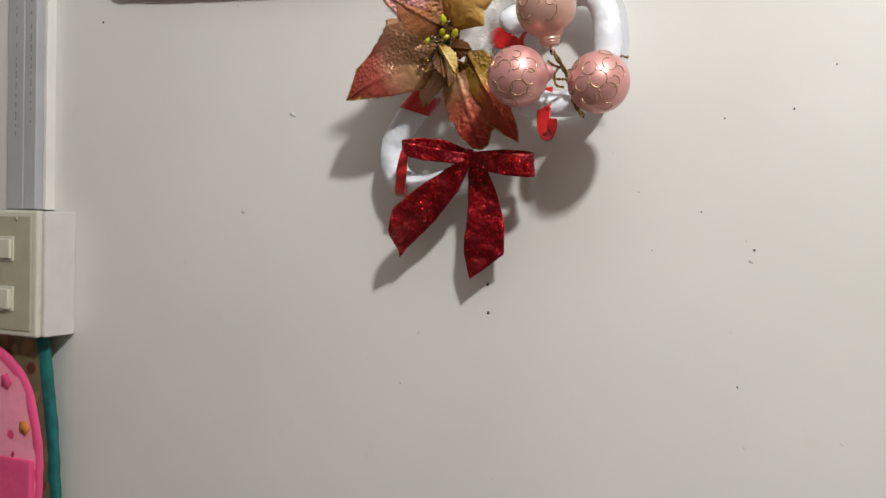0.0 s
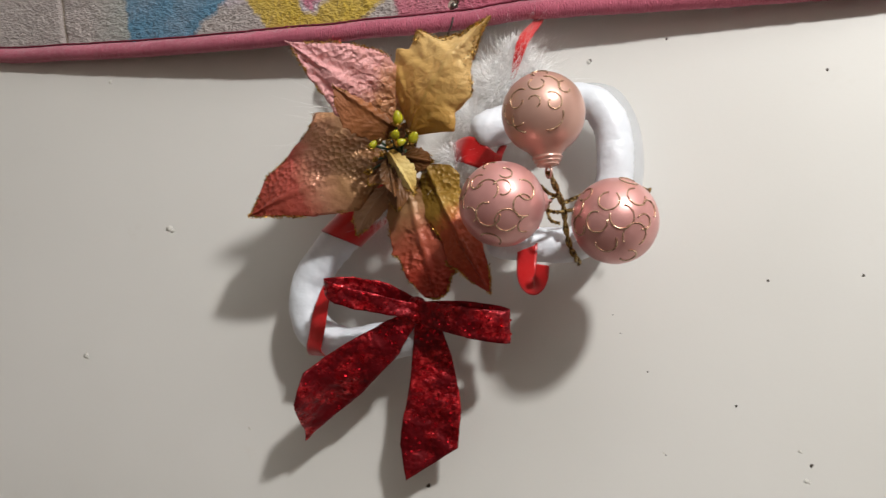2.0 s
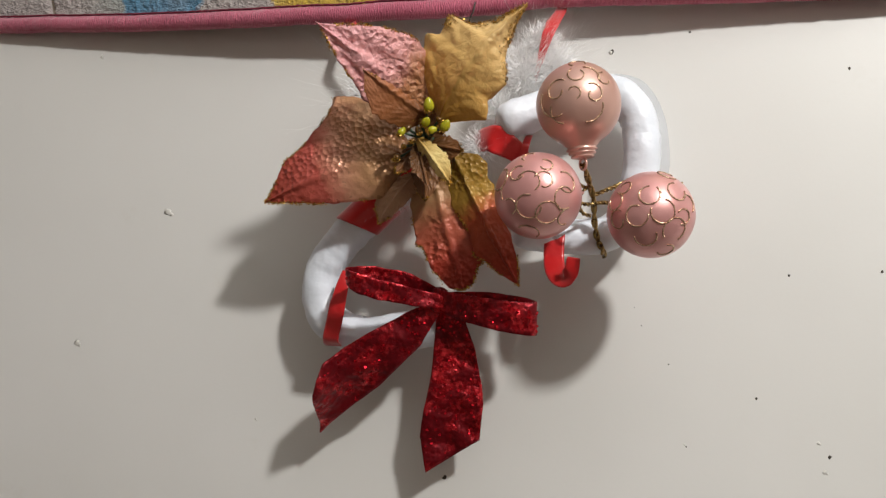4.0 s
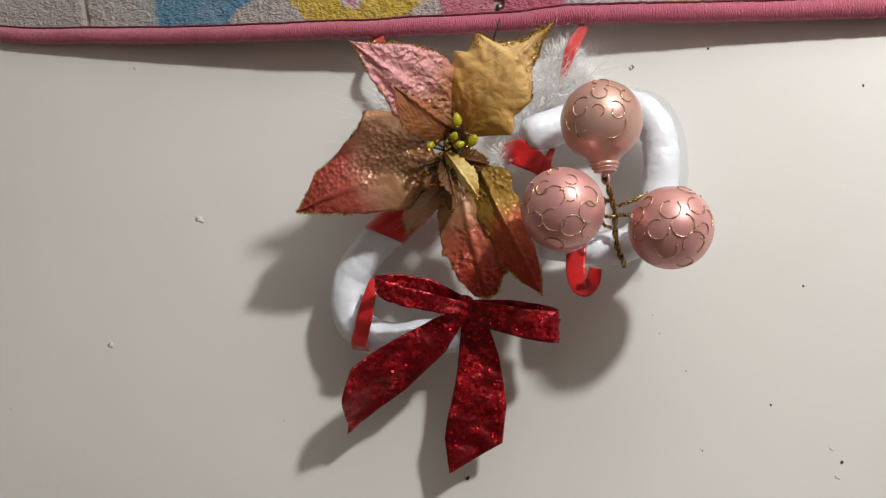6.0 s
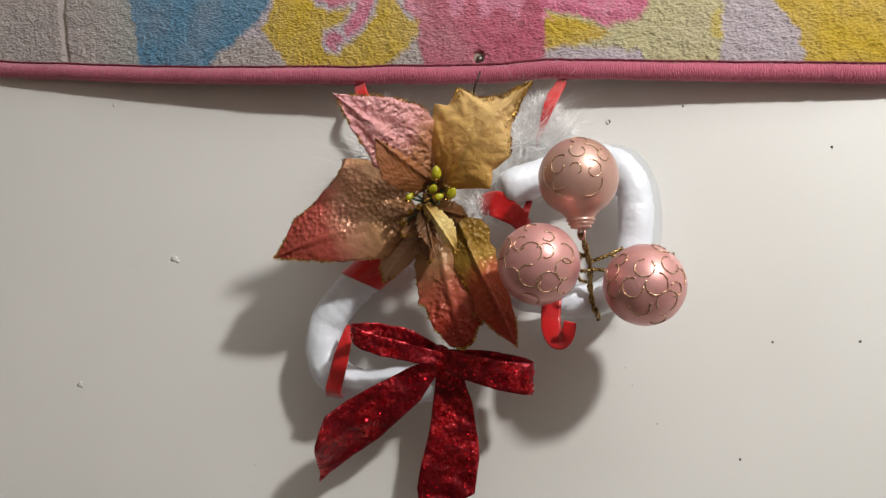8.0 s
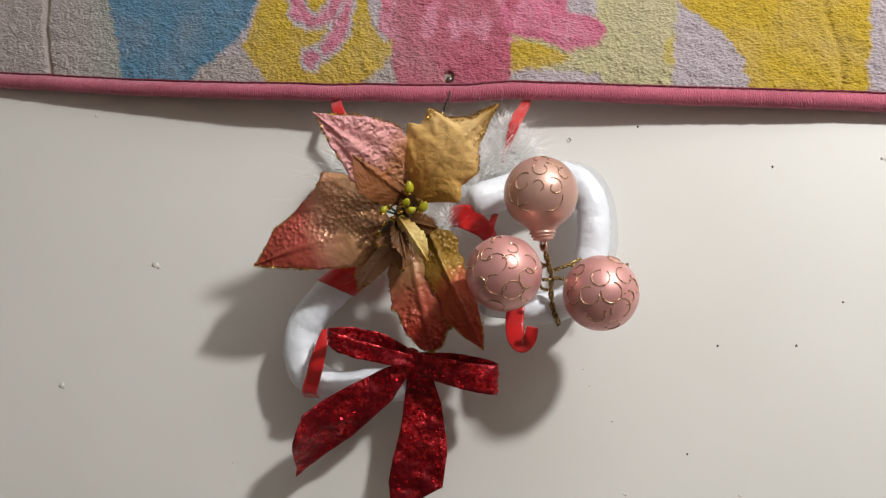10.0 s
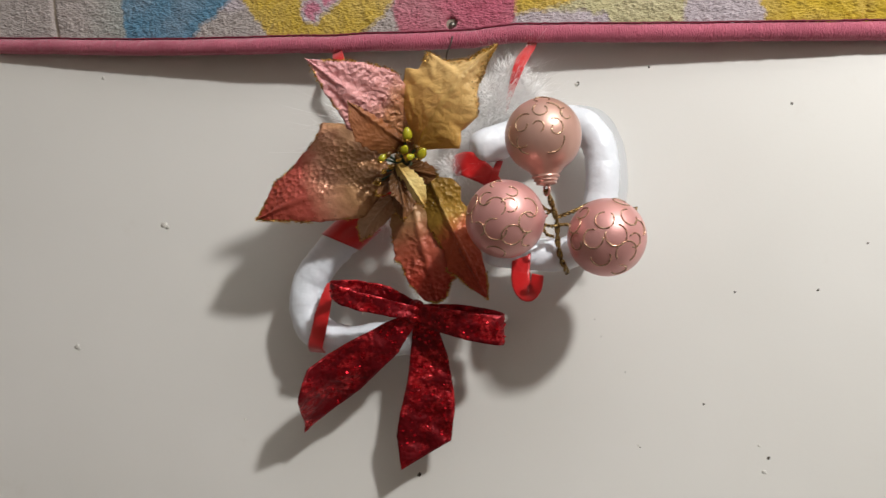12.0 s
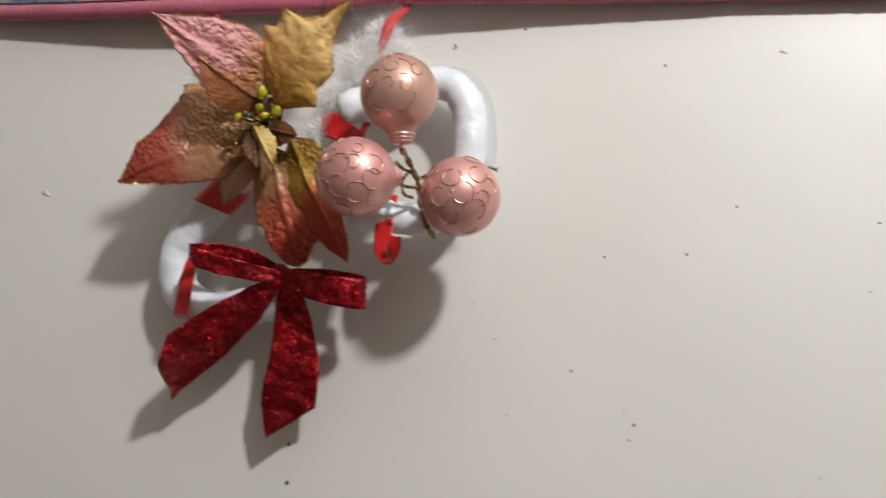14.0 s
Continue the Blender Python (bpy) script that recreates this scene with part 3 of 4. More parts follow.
nail = thing("nail", (0.061, 0, 1.6905), "small steel nail pinning the mat to the wall", "nail")
bm = bmesh.new()
bmesh.ops.create_cone(bm, cap_ends=True, segments=14, radius1=0.0019, radius2=0.0015, depth=0.0012, matrix=pose(0.0612, mat_front(0.061, 1.69) + 0.0012, 1.6884, 90))
keep(part("head", bm_mesh("head", bm, STEEL), nail))
bm = bmesh.new()
bmesh.ops.create_cone(bm, cap_ends=True, segments=8, radius1=0.0009, radius2=0.0009, depth=0.020, matrix=pose(0.0612, mat_front(0.061, 1.69) + 0.0116, 1.6884, 90))
keep(part("shank", bm_mesh("shank", bm, STEEL), nail))
hook_path = spline([(0.0635, -0.0235, 1.679), (0.0630, -0.0240, 1.674), (0.0610, -0.0230, 1.668), (0.060, -0.014, 1.655)], 14)

# ---- the wreath: a padded satin ring with flower, feathers, baubles and bows ----
wreath = thing("christmas_wreath", (0.07, 0, 1.57), "wreath of padded white satin crooks with feathers and red ribbons", "wreath")
RING_Y = -0.0180
UPPER = [(0.0830, 1.6105), (0.0960, 1.6150), (0.1120, 1.6245), (0.1300, 1.6310), (0.1430, 1.6275), (0.1500, 1.6160), (0.1522, 1.602), (0.1518, 1.586), (0.1480, 1.5685), (0.136, 1.5590), (0.120, 1.5570), (0.104, 1.5575), (0.094, 1.5570)]
LOWER = [(0.064, 1.5120), (0.041, 1.5055), (0.015, 1.5015), (-0.004, 1.5100), (-0.0085, 1.530), (0.000, 1.548), (0.012, 1.562), (0.030, 1.580), (0.042, 1.590)]
upper_path = spline([(x, RING_Y - 0.004 - 0.016 * max(0, 0.125 - x) / 0.04, z) for x, z in UPPER], 130)
lower_path = spline([(x, RING_Y - 0.003, z) for x, z in LOWER], 110)


def padded(full):
    """Stuffed satin: rounded blunt ends, soft puckers all along."""

    def pad(s, a):
        ends = min(1.0, min(s, 1 - s) * 14 + 0.03)
        p = Vector((math.cos(a) * 0.8, math.sin(a) * 0.8, 0)) + Vector((0, 0, s * 25 + full * 900))
        return math.sqrt(1 - (1 - ends) ** 2) * (full * (1 + 0.12 * math.exp(-s * 9)) + 0.0007 * noise.noise(p) + 0.0005 * noise.noise(p * 3.1) * (1 - 0.4 * math.sin(a)))

    return pad


for path, full in ((upper_path, 0.0088), (lower_path, 0.0098)):
    v, f = tube(path, padded(full), 28)
    keep(part("crook", sheet("crook", v, f, WHITE_SATIN), wreath, "padded white satin crook"))
fringe = [p + Vector((0, 0.004, 0)) + (p - Vector((0.118, p.y, 1.592))).normalized() * 0.0092 for p in upper_path[27:80]]
keep(part("organza_edge", ribbon("organza_edge", fringe, [(0, 0.001), (0.3, 0.0075), (0.8, 0.0085), (1, 0.007)], ORGANZA), wreath, "sheer white organza edge"))
v, f = tube(hook_path, 0.00045, 8)
keep(part("hook_wire", sheet("hook_wire", v, f, DARK_WIRE), wreath, "thin dark wire"))


def sleeve(name, path, full, slant):
    """A red satin band wound round the padding."""
    v, f = tube(path, lambda q, a: full + 0.0004 * noise.noise(Vector((math.cos(a) * 2, math.sin(a) * 2, q * 3))), 24, caps=False)
    n = len(path)
    for k in range(n):
        tan = (path[min(k + 1, n - 1)] - path[max(k - 1, 0)]).normalized()
        for j in range(24):
            v[k * 24 + j] = v[k * 24 + j] + tan * slant * math.cos(2 * math.pi * j / 24)
    return solid(keep(part(name, sheet(name, v, f, RED_SATIN), wreath, "glossy red satin band")), 0.0004)


sleeve("satin_band", lower_path[78:108], 0.0108, 0.005)


def strip(name, pts, widths, n=24, material=None, across=None, ripple=0.0008, seed=0, label="glossy red satin ribbon"):
    ob = keep(part(name, ribbon(name, spline(pts, n), widths, material or RED_SATIN, ripple=ripple, across=across, seed=seed), wreath, label))
    return solid(ob, 0.0004)


strip("satin_strip", [(0.0105, -0.0345, 1.533), (0.0090, -0.0375, 1.522), (0.0066, -0.0360, 1.509), (0.0042, -0.0330, 1.4985), (0.0040, -0.0270, 1.4950)], [(0, 0.005), (0.4, 0.0085), (1, 0.009)], seed=1)
strip("satin_strip", [(0.1130, -0.028, 1.568), (0.1140, -0.034, 1.555), (0.1145, -0.036, 1.5445), (0.1165, -0.039, 1.5375), (0.1205, -0.043, 1.5345), (0.1240, -0.047, 1.5375), (0.1250, -0.049, 1.5440)],
      [(0, 0.0095), (0.4, 0.0098), (0.6, 0.0090), (0.8, 0.0070), (1, 0.0060)], n=48, seed=3, label="curled end of red satin ribbon")
strip("satin_strip", [(0.0700, -0.026, 1.6010), (0.0760, -0.036, 1.6020), (0.0820, -0.040, 1.6015), (0.0880, -0.037, 1.5990), (0.0930, -0.034, 1.5960), (0.0965, -0.028, 1.5920)], [(0, 0.008), (0.2, 0.0120), (0.45, 0.0135), (0.7, 0.011), (1, 0.008)], n=36, seed=4, ripple=0.0032)
strip("satin_strip", [(0.0980, -0.030, 1.6060), (0.0972, -0.036, 1.5990), (0.0955, -0.034, 1.5900)], [(0, 0.0032), (0.5, 0.0038), (1, 0.004)], seed=5)
strip("hanger_ribbon", [(0.098, -0.024, 1.636), (0.1020, -0.031, 1.650), (0.1055, -0.030, 1.663), (0.1080, -0.014, 1.679), (0.107, -0.004, 1.70)], [(0, 0.0012), (0.3, 0.0050), (0.5, 0.0068), (0.7, 0.0056), (1, 0.005)], seed=6, label="red satin hanging ribbon")
strip("hanger_ribbon", [(0.020, -0.020, 1.630), (0.004, -0.025, 1.655), (-0.0035, -0.025, 1.6655), (-0.009, -0.012, 1.678), (-0.004, -0.004, 1.70)], [(0, 0.004), (0.5, 0.007), (1, 0.006)], seed=7, label="red satin hanging ribbon")


# feathers: loose barbs that stand out of the upper ring
def feathers(name, puffs, seed):
    rnd = random.Random(seed)
    verts, faces = [], []
    for centre, spread, count, length, lean in puffs:
        c = Vector(centre)
        for _ in range(int(900 * spread / 0.012)):
            # short tufts of down
            d = Vector((rnd.gauss(0, 1), rnd.gauss(-0.3, 0.6), rnd.gauss(0, 1))).normalized()
            root = c + d * spread * rnd.uniform(0.1, 0.75)
            way = (d + Vector(lean) + Vector((rnd.gauss(0, 0.7), rnd.gauss(-0.2, 0.5), rnd.gauss(0, 0.7)))).normalized()
            # Blades are turned to face the lamp, so that the down looks brighter.
            side = way.cross(Vector((0.55 + rnd.gauss(0, 0.25), -0.6, 0.58 + rnd.gauss(0, 0.25)))).normalized()
            size, wide = length * rnd.uniform(0.3, 0.7), length * rnd.uniform(0.008, 0.02)
            k = len(verts)
            for s in range(6):
                f = s / 5
                p = root + way * size * f + Vector((0, -1, 0)) * size * 0.35 * f * (1 - f)
                p.y = min(p.y, -0.0014)
                w = wide * math.sin(math.pi * (0.12 + 0.8 * f)) * rnd.uniform(0.7, 1.2)
                verts += [p - side * w + Vector((0, 0.0001, 0)), p, p + side * w + Vector((0, 0.0001, 0))]
            for s in range(5):
                a = k + 3 * s
                faces += [(a, a + 1, a + 4, a + 3), (a + 1, a + 2, a + 5, a + 4)]
        for _ in range(count):
            d = Vector((rnd.gauss(0, 1), rnd.gauss(-0.25, 0.7), rnd.gauss(0, 1))).normalized()
            root = c + d * spread * rnd.uniform(0.1, 0.8)
            d = (d + Vector(lean) + Vector((rnd.gauss(0, 0.3), rnd.gauss(0, 0.3), rnd.gauss(0, 0.3)))).normalized()
            bend = Vector((rnd.gauss(0, 1.3), rnd.gauss(0, 0.9), rnd.gauss(-0.15, 1.3)))
            size = length * rnd.uniform(0.45, 1.15)
            side = d.cross(Vector((rnd.gauss(0, 1), rnd.gauss(0, 1), rnd.gauss(0, 1)))).normalized()
            wide = rnd.uniform(0.00005, 0.00014)
            k = len(verts)
            for s in range(5):
                f = s / 4
                p = root + d * size * f + bend * size * 0.5 * f * f
                if p.y > -0.0012:
                    p.y = -0.0012
                w = wide * (1 - 0.85 * f)
                verts += [p - side * w, p + side * w]
            for s in range(4):
                a = k + 2 * s
                faces.append((a, a + 1, a + 3, a + 2))
    ob = keep(part(name, sheet(name, verts, faces, FEATHER), wreath, "downy white feather tuft"))
    tagged(ob, kind="stuff")
    return ob


feathers("feather_tuft", [((0.092, -0.024, 1.640), 0.016, 1500, 0.013, (0.1, 0, 0.25)), ((0.099, -0.024, 1.655), 0.010, 600, 0.012, (0.25, 0, 0.5)),
                          ((0.080, -0.026, 1.621), 0.010, 700, 0.011, (-0.1, 0, 0.1)), ((0.108, -0.022, 1.642), 0.012, 700, 0.013, (0.6, 0, 0.2))], 3)
feathers("feather_tuft", [((0.014, -0.024, 1.630), 0.014, 450, 0.017, (-0.6, 0, 0.25)), ((0.006, -0.024, 1.612), 0.013, 350, 0.015, (-0.7, 0, -0.1)), ((0.020, -0.022, 1.645), 0.010, 800, 0.012, (-0.4, 0, 0.3))], 4)
feathers("feather_tuft", [((0.056, -0.030, 1.646), 0.012, 260, 0.010, (0, 0, 0.3))], 5)
feathers("feather_tuft", [((0.073, -0.030, 1.600), 0.008, 400, 0.011, (0.0, 0, -0.4)), ((0.036, -0.035, 1.572), 0.006, 250, 0.009, (-0.2, 0, -0.6))], 6)

# poinsettia
flower = thing("poinsettia", (0.054, -0.05, 1.596), "pink and gold metallic cloth poinsettia with glittered rims", "artificial flower")
keep(part("stem", sheet("stem", *tube(spline([(0.056, -0.020, 1.594), (0.055, -0.040, 1.597), (0.054, -0.058, 1.597)], 10), 0.003, 10), STEM), flower))


def petal(base, tip, side_a, side_b, material, lift=0.008, cup=0.004, seed=0, label="", glitter_from=0.35, twist=0.0, roof=0.0, pleat=0.0, veins=0.00022, crumple=0.45, dust=0):
    """A lobed cloth petal: the two tables give the edges' distance from the midrib in mm, heart to tip."""
    b, t = Vector(base), Vector(tip)
    ax = t - b
    flat = Vector((ax.x, 0, ax.z))
    side = Vector((-flat.z, 0, flat.x)).normalized()
    nv, nu = 60, 33
    ta = [(0.0, math.copysign(2.0, side_a[0][1]))] + list(side_a) + [(1.0, 0.0)]
    tb = [(0.0, math.copysign(2.0, side_b[0][1]))] + list(side_b) + [(1.0, 0.0)]
    verts, faces, uvs = [], [], []
    for i in range(nv):
        v = i / (nv - 1)
        jag = 0.0012 * noise.noise(Vector((v * 17, seed, 0))) * math.sin(math.pi * v)
        wa, wb = lerp_table(ta, v) / 1000, lerp_table(tb, v) / 1000
        for j in range(nu):
            u = j / (nu - 1)
            w = wb + (wa - wb) * u
            s = (w / (abs(wa) + 1e-6)) if w * wa > 0 else (-abs(w) / (abs(wb) + 1e-6))
            p = b + ax * v + side * (w + jag * (2 * u - 1))
            vein = veins * math.cos((v * 7 - abs(s) * 1.6) * 2 * math.pi) * (0.3 + abs(s)) * math.sin(math.pi * min(1, v * 1.1))
            crease = -0.0014 * math.exp(-(s / 0.10) ** 2)
            p.y += -lift * math.sin(math.pi * v * 0.92) + cup * s * s * math.sin(math.pi * min(1, v + 0.15)) + vein + crease
            p.y += crumple * 0.0022 * noise.noise(Vector((p.x * 70, p.z * 70, seed + 2))) + twist * s * v
            # ridge along the midrib, lengthwise pleats and crumpled cloth
            p.y -= roof * (1 - abs(s)) * math.sin(math.pi * min(1, v * 0.9 + 0.1))
            p.y += pleat * (math.sin(s * 7.5 + 2.2 * v + seed) + 0.5 * math.sin(s * 15 - 3 * v)) * math.sin(math.pi * min(1, v + 0.05))
            p.y += crumple * 0.0009 * (1 - 2 * abs(noise.noise(Vector((p.x * 140, p.z * 140, seed + 5)))))
            verts.append(p)
            uvs.append((u, v))
    for i in range(nv - 1):
        for j in range(nu - 1):
            a = i * nu + j
            faces.append((a, a + 1, a + nu + 1, a + nu))
    ob = solid(keep(part("petal", sheet("petal", verts, faces, material, uvs), flower, label)), 0.00035)
    # crumbs of gold glitter glued along the rim
    rnd = random.Random(seed)
    rim = [verts[i * nu] for i in range(int(glitter_from * nv), nv)] + [verts[i * nu + nu - 1] for i in range(nv - 2, int(glitter_from * nv), -1)]
    gv, gf = [], []
    for p, q in zip(rim, rim[1:]):
        steps = max(1, int((q - p).length / 0.00012))
        for k in range(steps):
            c = p.lerp(q, k / steps) + Vector((rnd.gauss(0, 0.00042), rnd.gauss(-0.0003, 0.0003), rnd.gauss(0, 0.00042)))
            if noise.noise(c * 90) < -0.12:
                continue
            r = rnd.uniform(0.00014, 0.00048)
            n = len(gv)
            turn = Euler((rnd.uniform(0, 6), rnd.uniform(0, 6), rnd.uniform(0, 6))).to_matrix()
            gv += [c + turn @ Vector(o) * r for o in ((1, 0, 0), (-1, 0, 0), (0, 1, 0), (0, -1, 0), (0, 0, 1), (0, 0, -1))]
            gf += [(n + a, n + b2, n + c2) for a, b2, c2 in ((0, 2, 4), (2, 1, 4), (1, 3, 4), (3, 0, 4), (2, 0, 5), (1, 2, 5), (3, 1, 5), (0, 3, 5))]
    while dust:
        # a wider band of glitter towards the tip
        v, u = 0.52 + 0.47 * rnd.random(), rnd.random()
        if abs(2 * u - 1) < 0.9 - 0.9 * rnd.random() * v ** 3:
            continue
        dust -= 1
        c = verts[int(v * (nv - 1)) * nu + int(u * (nu - 1))] + Vector((rnd.gauss(0, 0.0005), -0.0004, rnd.gauss(0, 0.0005)))
        r, n = rnd.uniform(0.00015, 0.00045), len(gv)
        turn = Euler((rnd.uniform(0, 6), rnd.uniform(0, 6), rnd.uniform(0, 6))).to_matrix()
        gv += [c + turn @ Vector(o) * r for o in ((1, 0, 0), (-0.5, 0.9, 0), (-0.5, -0.9, 0), (0, 0, 1.2))]
        gf += [(n, n + 1, n + 3), (n + 1, n + 2, n + 3), (n + 2, n, n + 3), (n, n + 2, n + 1)]
    rim_ob = part("glitter_rim", sheet("glitter_rim", gv, gf, GLITTER, flat=True), ob, "gold glitter rim")
    rim_ob.matrix_parent_inverse = Matrix.Identity(4)
    return ob


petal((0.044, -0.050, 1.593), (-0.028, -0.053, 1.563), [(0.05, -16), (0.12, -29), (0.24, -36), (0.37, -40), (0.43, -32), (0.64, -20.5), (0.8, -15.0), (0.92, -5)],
      [(0.11, 9.5), (0.28, 18.1), (0.48, 14.7), (0.64, 11.5), (0.85, 5.0)], P_RED, 0.009, 0.006, 1, "petal fading from shade-darkened gold to coral red")
petal((0.053, -0.058, 1.611), (0.012, -0.102, 1.636), [(0.17, 7.4), (0.27, 13.6), (0.44, 15.2), (0.57, 10.8), (0.7, 8.6), (0.89, 2.7)],
      [(0.11, -10.8), (0.24, -19.5), (0.36, -22.5), (0.48, -20.7), (0.66, -15.0), (0.85, -6.5)], P_PINK, 0.003, 0.002, 2, "pale metallic pink petal", roof=0.0005, pleat=0.0010, crumple=0.7)
petal((0.0605, -0.062, 1.6040), (0.1010, -0.078, 1.6530), [(0.1, 14.1), (0.24, 25.9), (0.40, 32), (0.45, 25), (0.61, 26.5), (0.64, 16), (0.76, 6.9), (0.9, 3.5)],
      [(0.11, -9.4), (0.22, -18.1), (0.33, -13.5), (0.49, -15.5), (0.65, -6.5), (0.81, -2.6)], P_GOLD, 0.003, 0.001, 3, "crumpled golden petal with glittered tip", 0.5, roof=0.008, pleat=0.0003, veins=0.0003, crumple=0.3, dust=900)
petal((0.065, -0.050, 1.591), (0.100, -0.043, 1.530), [(0.08, 10.5), (0.17, 12.5), (0.24, 9.8), (0.32, 10.4), (0.47, 8.0), (0.65, 7.4), (0.86, 4.4)],
      [(0.1, -9.0), (0.3, -11.5), (0.52, -10), (0.70, -12.5), (0.74, -9.5), (0.85, -6.6)], P_GOLDRED, 0.002, 0.001, 4, "petal fading from gold to deep red", roof=0.005)
petal((0.054, -0.050, 1.586), (0.073, -0.041, 1.526), [(0.1, 10), (0.25, 14.5), (0.47, 16.5), (0.66, 16.5), (0.83, 12.5), (0.86, 9.5), (0.96, 6)],
      [(0.1, -10.5), (0.23, -14.5), (0.41, -16.2), (0.57, -16.8), (0.60, -14.2), (0.76, -13.0), (0.95, -6.5)], P_DEEP, 0.001, 0.002, 5, "broad petal fading from gold to deep red", roof=0.001)
petal((0.049, -0.052, 1.582), (0.029, -0.045, 1.556), [(0.3, -7), (0.65, -10.4), (0.84, -6.7)], [(0.11, 5.4), (0.42, 4.5), (0.78, 3.5)], P_BEIGE, 0.003, 0.003, 6, "small beige petal", 0.8)
petal((0.056, -0.068, 1.604), (0.031, -0.090, 1.619), [(0.15, 10.0), (0.40, 13.0), (0.62, 13.5), (0.72, 11.0), (0.86, 6.5)], [(0.21, -3.0), (0.49, -2.5), (0.73, -1.5)], P_TAN, 0.002, 0.003, 7, "small orange-tan petal", 0.8)
petal((0.053, -0.070, 1.593), (0.074, -0.085, 1.569), [(0.3, 4.9), (0.59, 6.2), (0.81, 3.9)], [(0.16, -3.2), (0.43, -2.6), (0.76, -2.6)], P_CREAM, 0.002, 0.003, 8, "small folded cream petal", 0.8)
# Inner brown-gold petals; the shade between the big petals is in their colour.
petal((0.052, -0.066, 1.592), (0.062, -0.078, 1.569), [(0.36, 2.7), (0.68, 3.6)], [(0.2, -4.5), (0.58, -5.4)], P_BROWN, 0.002, -0.003, 9, "small brown-gold petal darkened for the heart's shade", 0.8)
petal((0.056, -0.058, 1.598), (0.042, -0.062, 1.582), [(0.3, -5), (0.6, -5), (0.85, -3)], [(0.3, 5), (0.6, 5), (0.85, 3)], P_BROWN, 0.002, 0.003, 12, "small brown-gold petal darkened for the heart's shade", 0.8)
petal((0.052, -0.056, 1.598), (0.056, -0.060, 1.566), [(0.3, 7), (0.6, 7), (0.85, 5)], [(0.3, -7), (0.6, -7), (0.85, -4)], P_BROWN, 0.002, 0.003, 13, "small brown-gold petal darkened for the heart's shade", 0.8)
petal((0.050, -0.056, 1.594), (0.072, -0.060, 1.590), [(0.3, 6), (0.6, 6), (0.85, 4)], [(0.3, -6), (0.6, -7), (0.85, -4)], P_BROWN, 0.002, 0.003, 14, "small brown-gold petal darkened for the heart's shade", 0.8)
petal((0.050, -0.056, 1.592), (0.062, -0.060, 1.612), [(0.3, 6), (0.6, 7), (0.85, 4)], [(0.3, -6), (0.6, -6), (0.85, -4)], P_BROWN, 0.002, 0.003, 15, "small brown-gold petal darkened for the heart's shade", 0.8)
petal((0.050, -0.058, 1.592), (0.043, -0.066, 1.577), [(0.3, -4), (0.6, -5), (0.85, -3)], [(0.3, 4), (0.6, 4), (0.85, 3)], P_BROWN, 0.002, 0.003, 10, "small brown-gold petal darkened for the heart's shade", 0.8)


def berry(x, y, z, size, lean, seed):
    """A bud on a short stalk with a glittered mouth."""
    stalk = spline([(0.054, -0.056, 1.596), ((x + 0.054) / 2, y + 0.004, (z + 1.596) / 2 - 0.001), (x, y + size, z)], 8)
    ob = keep(part("bud", sheet("bud", *tube(stalk, 0.0006, 6), STEM), flower))
    bm = bmesh.new()
    bmesh.ops.create_uvsphere(bm, u_segments=14, v_segments=10, radius=1.0)
    turn = Euler(lean).to_matrix()
    for vert in bm.verts:
        c = vert.co.copy()
        taper = 0.88 - 0.25 * c.z
        vert.co = Vector((x, y, z)) + turn @ Vector((c.x * size * taper, c.y * size * taper, c.z * size * 1.2))
    green = seed in (0, 1, 2, 3, 5)
    part("berry", bm_mesh("berry", bm, BERRY if green else BERRY_GOLD), ob, "yellow-green berry" if green else "dull gold berry")
    rnd = random.Random(seed)
    gv, gf = [], []
    for _ in range(60):
        c = Vector((x, y, z)) + turn @ Vector((rnd.gauss(0, 0.4) * size, rnd.gauss(0, 0.4) * size, -size * rnd.uniform(0.9, 1.5))) + Vector((0, -0.0006, 0))
        r = rnd.uniform(0.0003, 0.0007)
        n = len(gv)
        spin = Euler((rnd.uniform(0, 6), rnd.uniform(0, 6), 0)).to_matrix()
        gv += [c + spin @ Vector(o) * r for o in ((1, 0, 0), (-0.5, 0.9, 0), (-0.5, -0.9, 0), (0, 0, 1.2))]
        gf += [(n, n + 1, n + 3), (n + 1, n + 2, n + 3), (n + 2, n, n + 3), (n, n + 2, n + 1)]
    part("glitter", sheet("glitter", gv, gf, GLITTER, flat=True), ob, "gold glitter crumbs")
    return ob


for i, (x, y, z, s) in enumerate([(0.0580, -0.075, 1.6078, 0.0033), (0.0665, -0.074, 1.5984, 0.0030), (0.0572, -0.074, 1.6000, 0.0027), (0.0453, -0.072, 1.5958, 0.0023), (0.0475, -0.070, 1.598, 0.0020),
                                  (0.0605, -0.074, 1.5962, 0.0023), (0.0425, -0.067, 1.585, 0.0021), (0.0510, -0.071, 1.592, 0.0018), (0.0490, -0.068, 1.603, 0.0019), (0.0540, -0.071, 1.601, 0.0018), (0.0455, -0.068, 1.590, 0.0018), (0.0560, -0.070, 1.590, 0.0017), (0.0530, -0.072, 1.5965, 0.0019), (0.0620, -0.071, 1.602, 0.0018), (0.0445, -0.068, 1.600, 0.0017)]):
    berry(x, y, z, s * 0.85, (0.5 + 0.3 * (i % 3), 0.5 * math.sin(i * 2.3), 0.4 * i), i)

# glitter bow
BOW = (0.060, -0.036, 1.521)


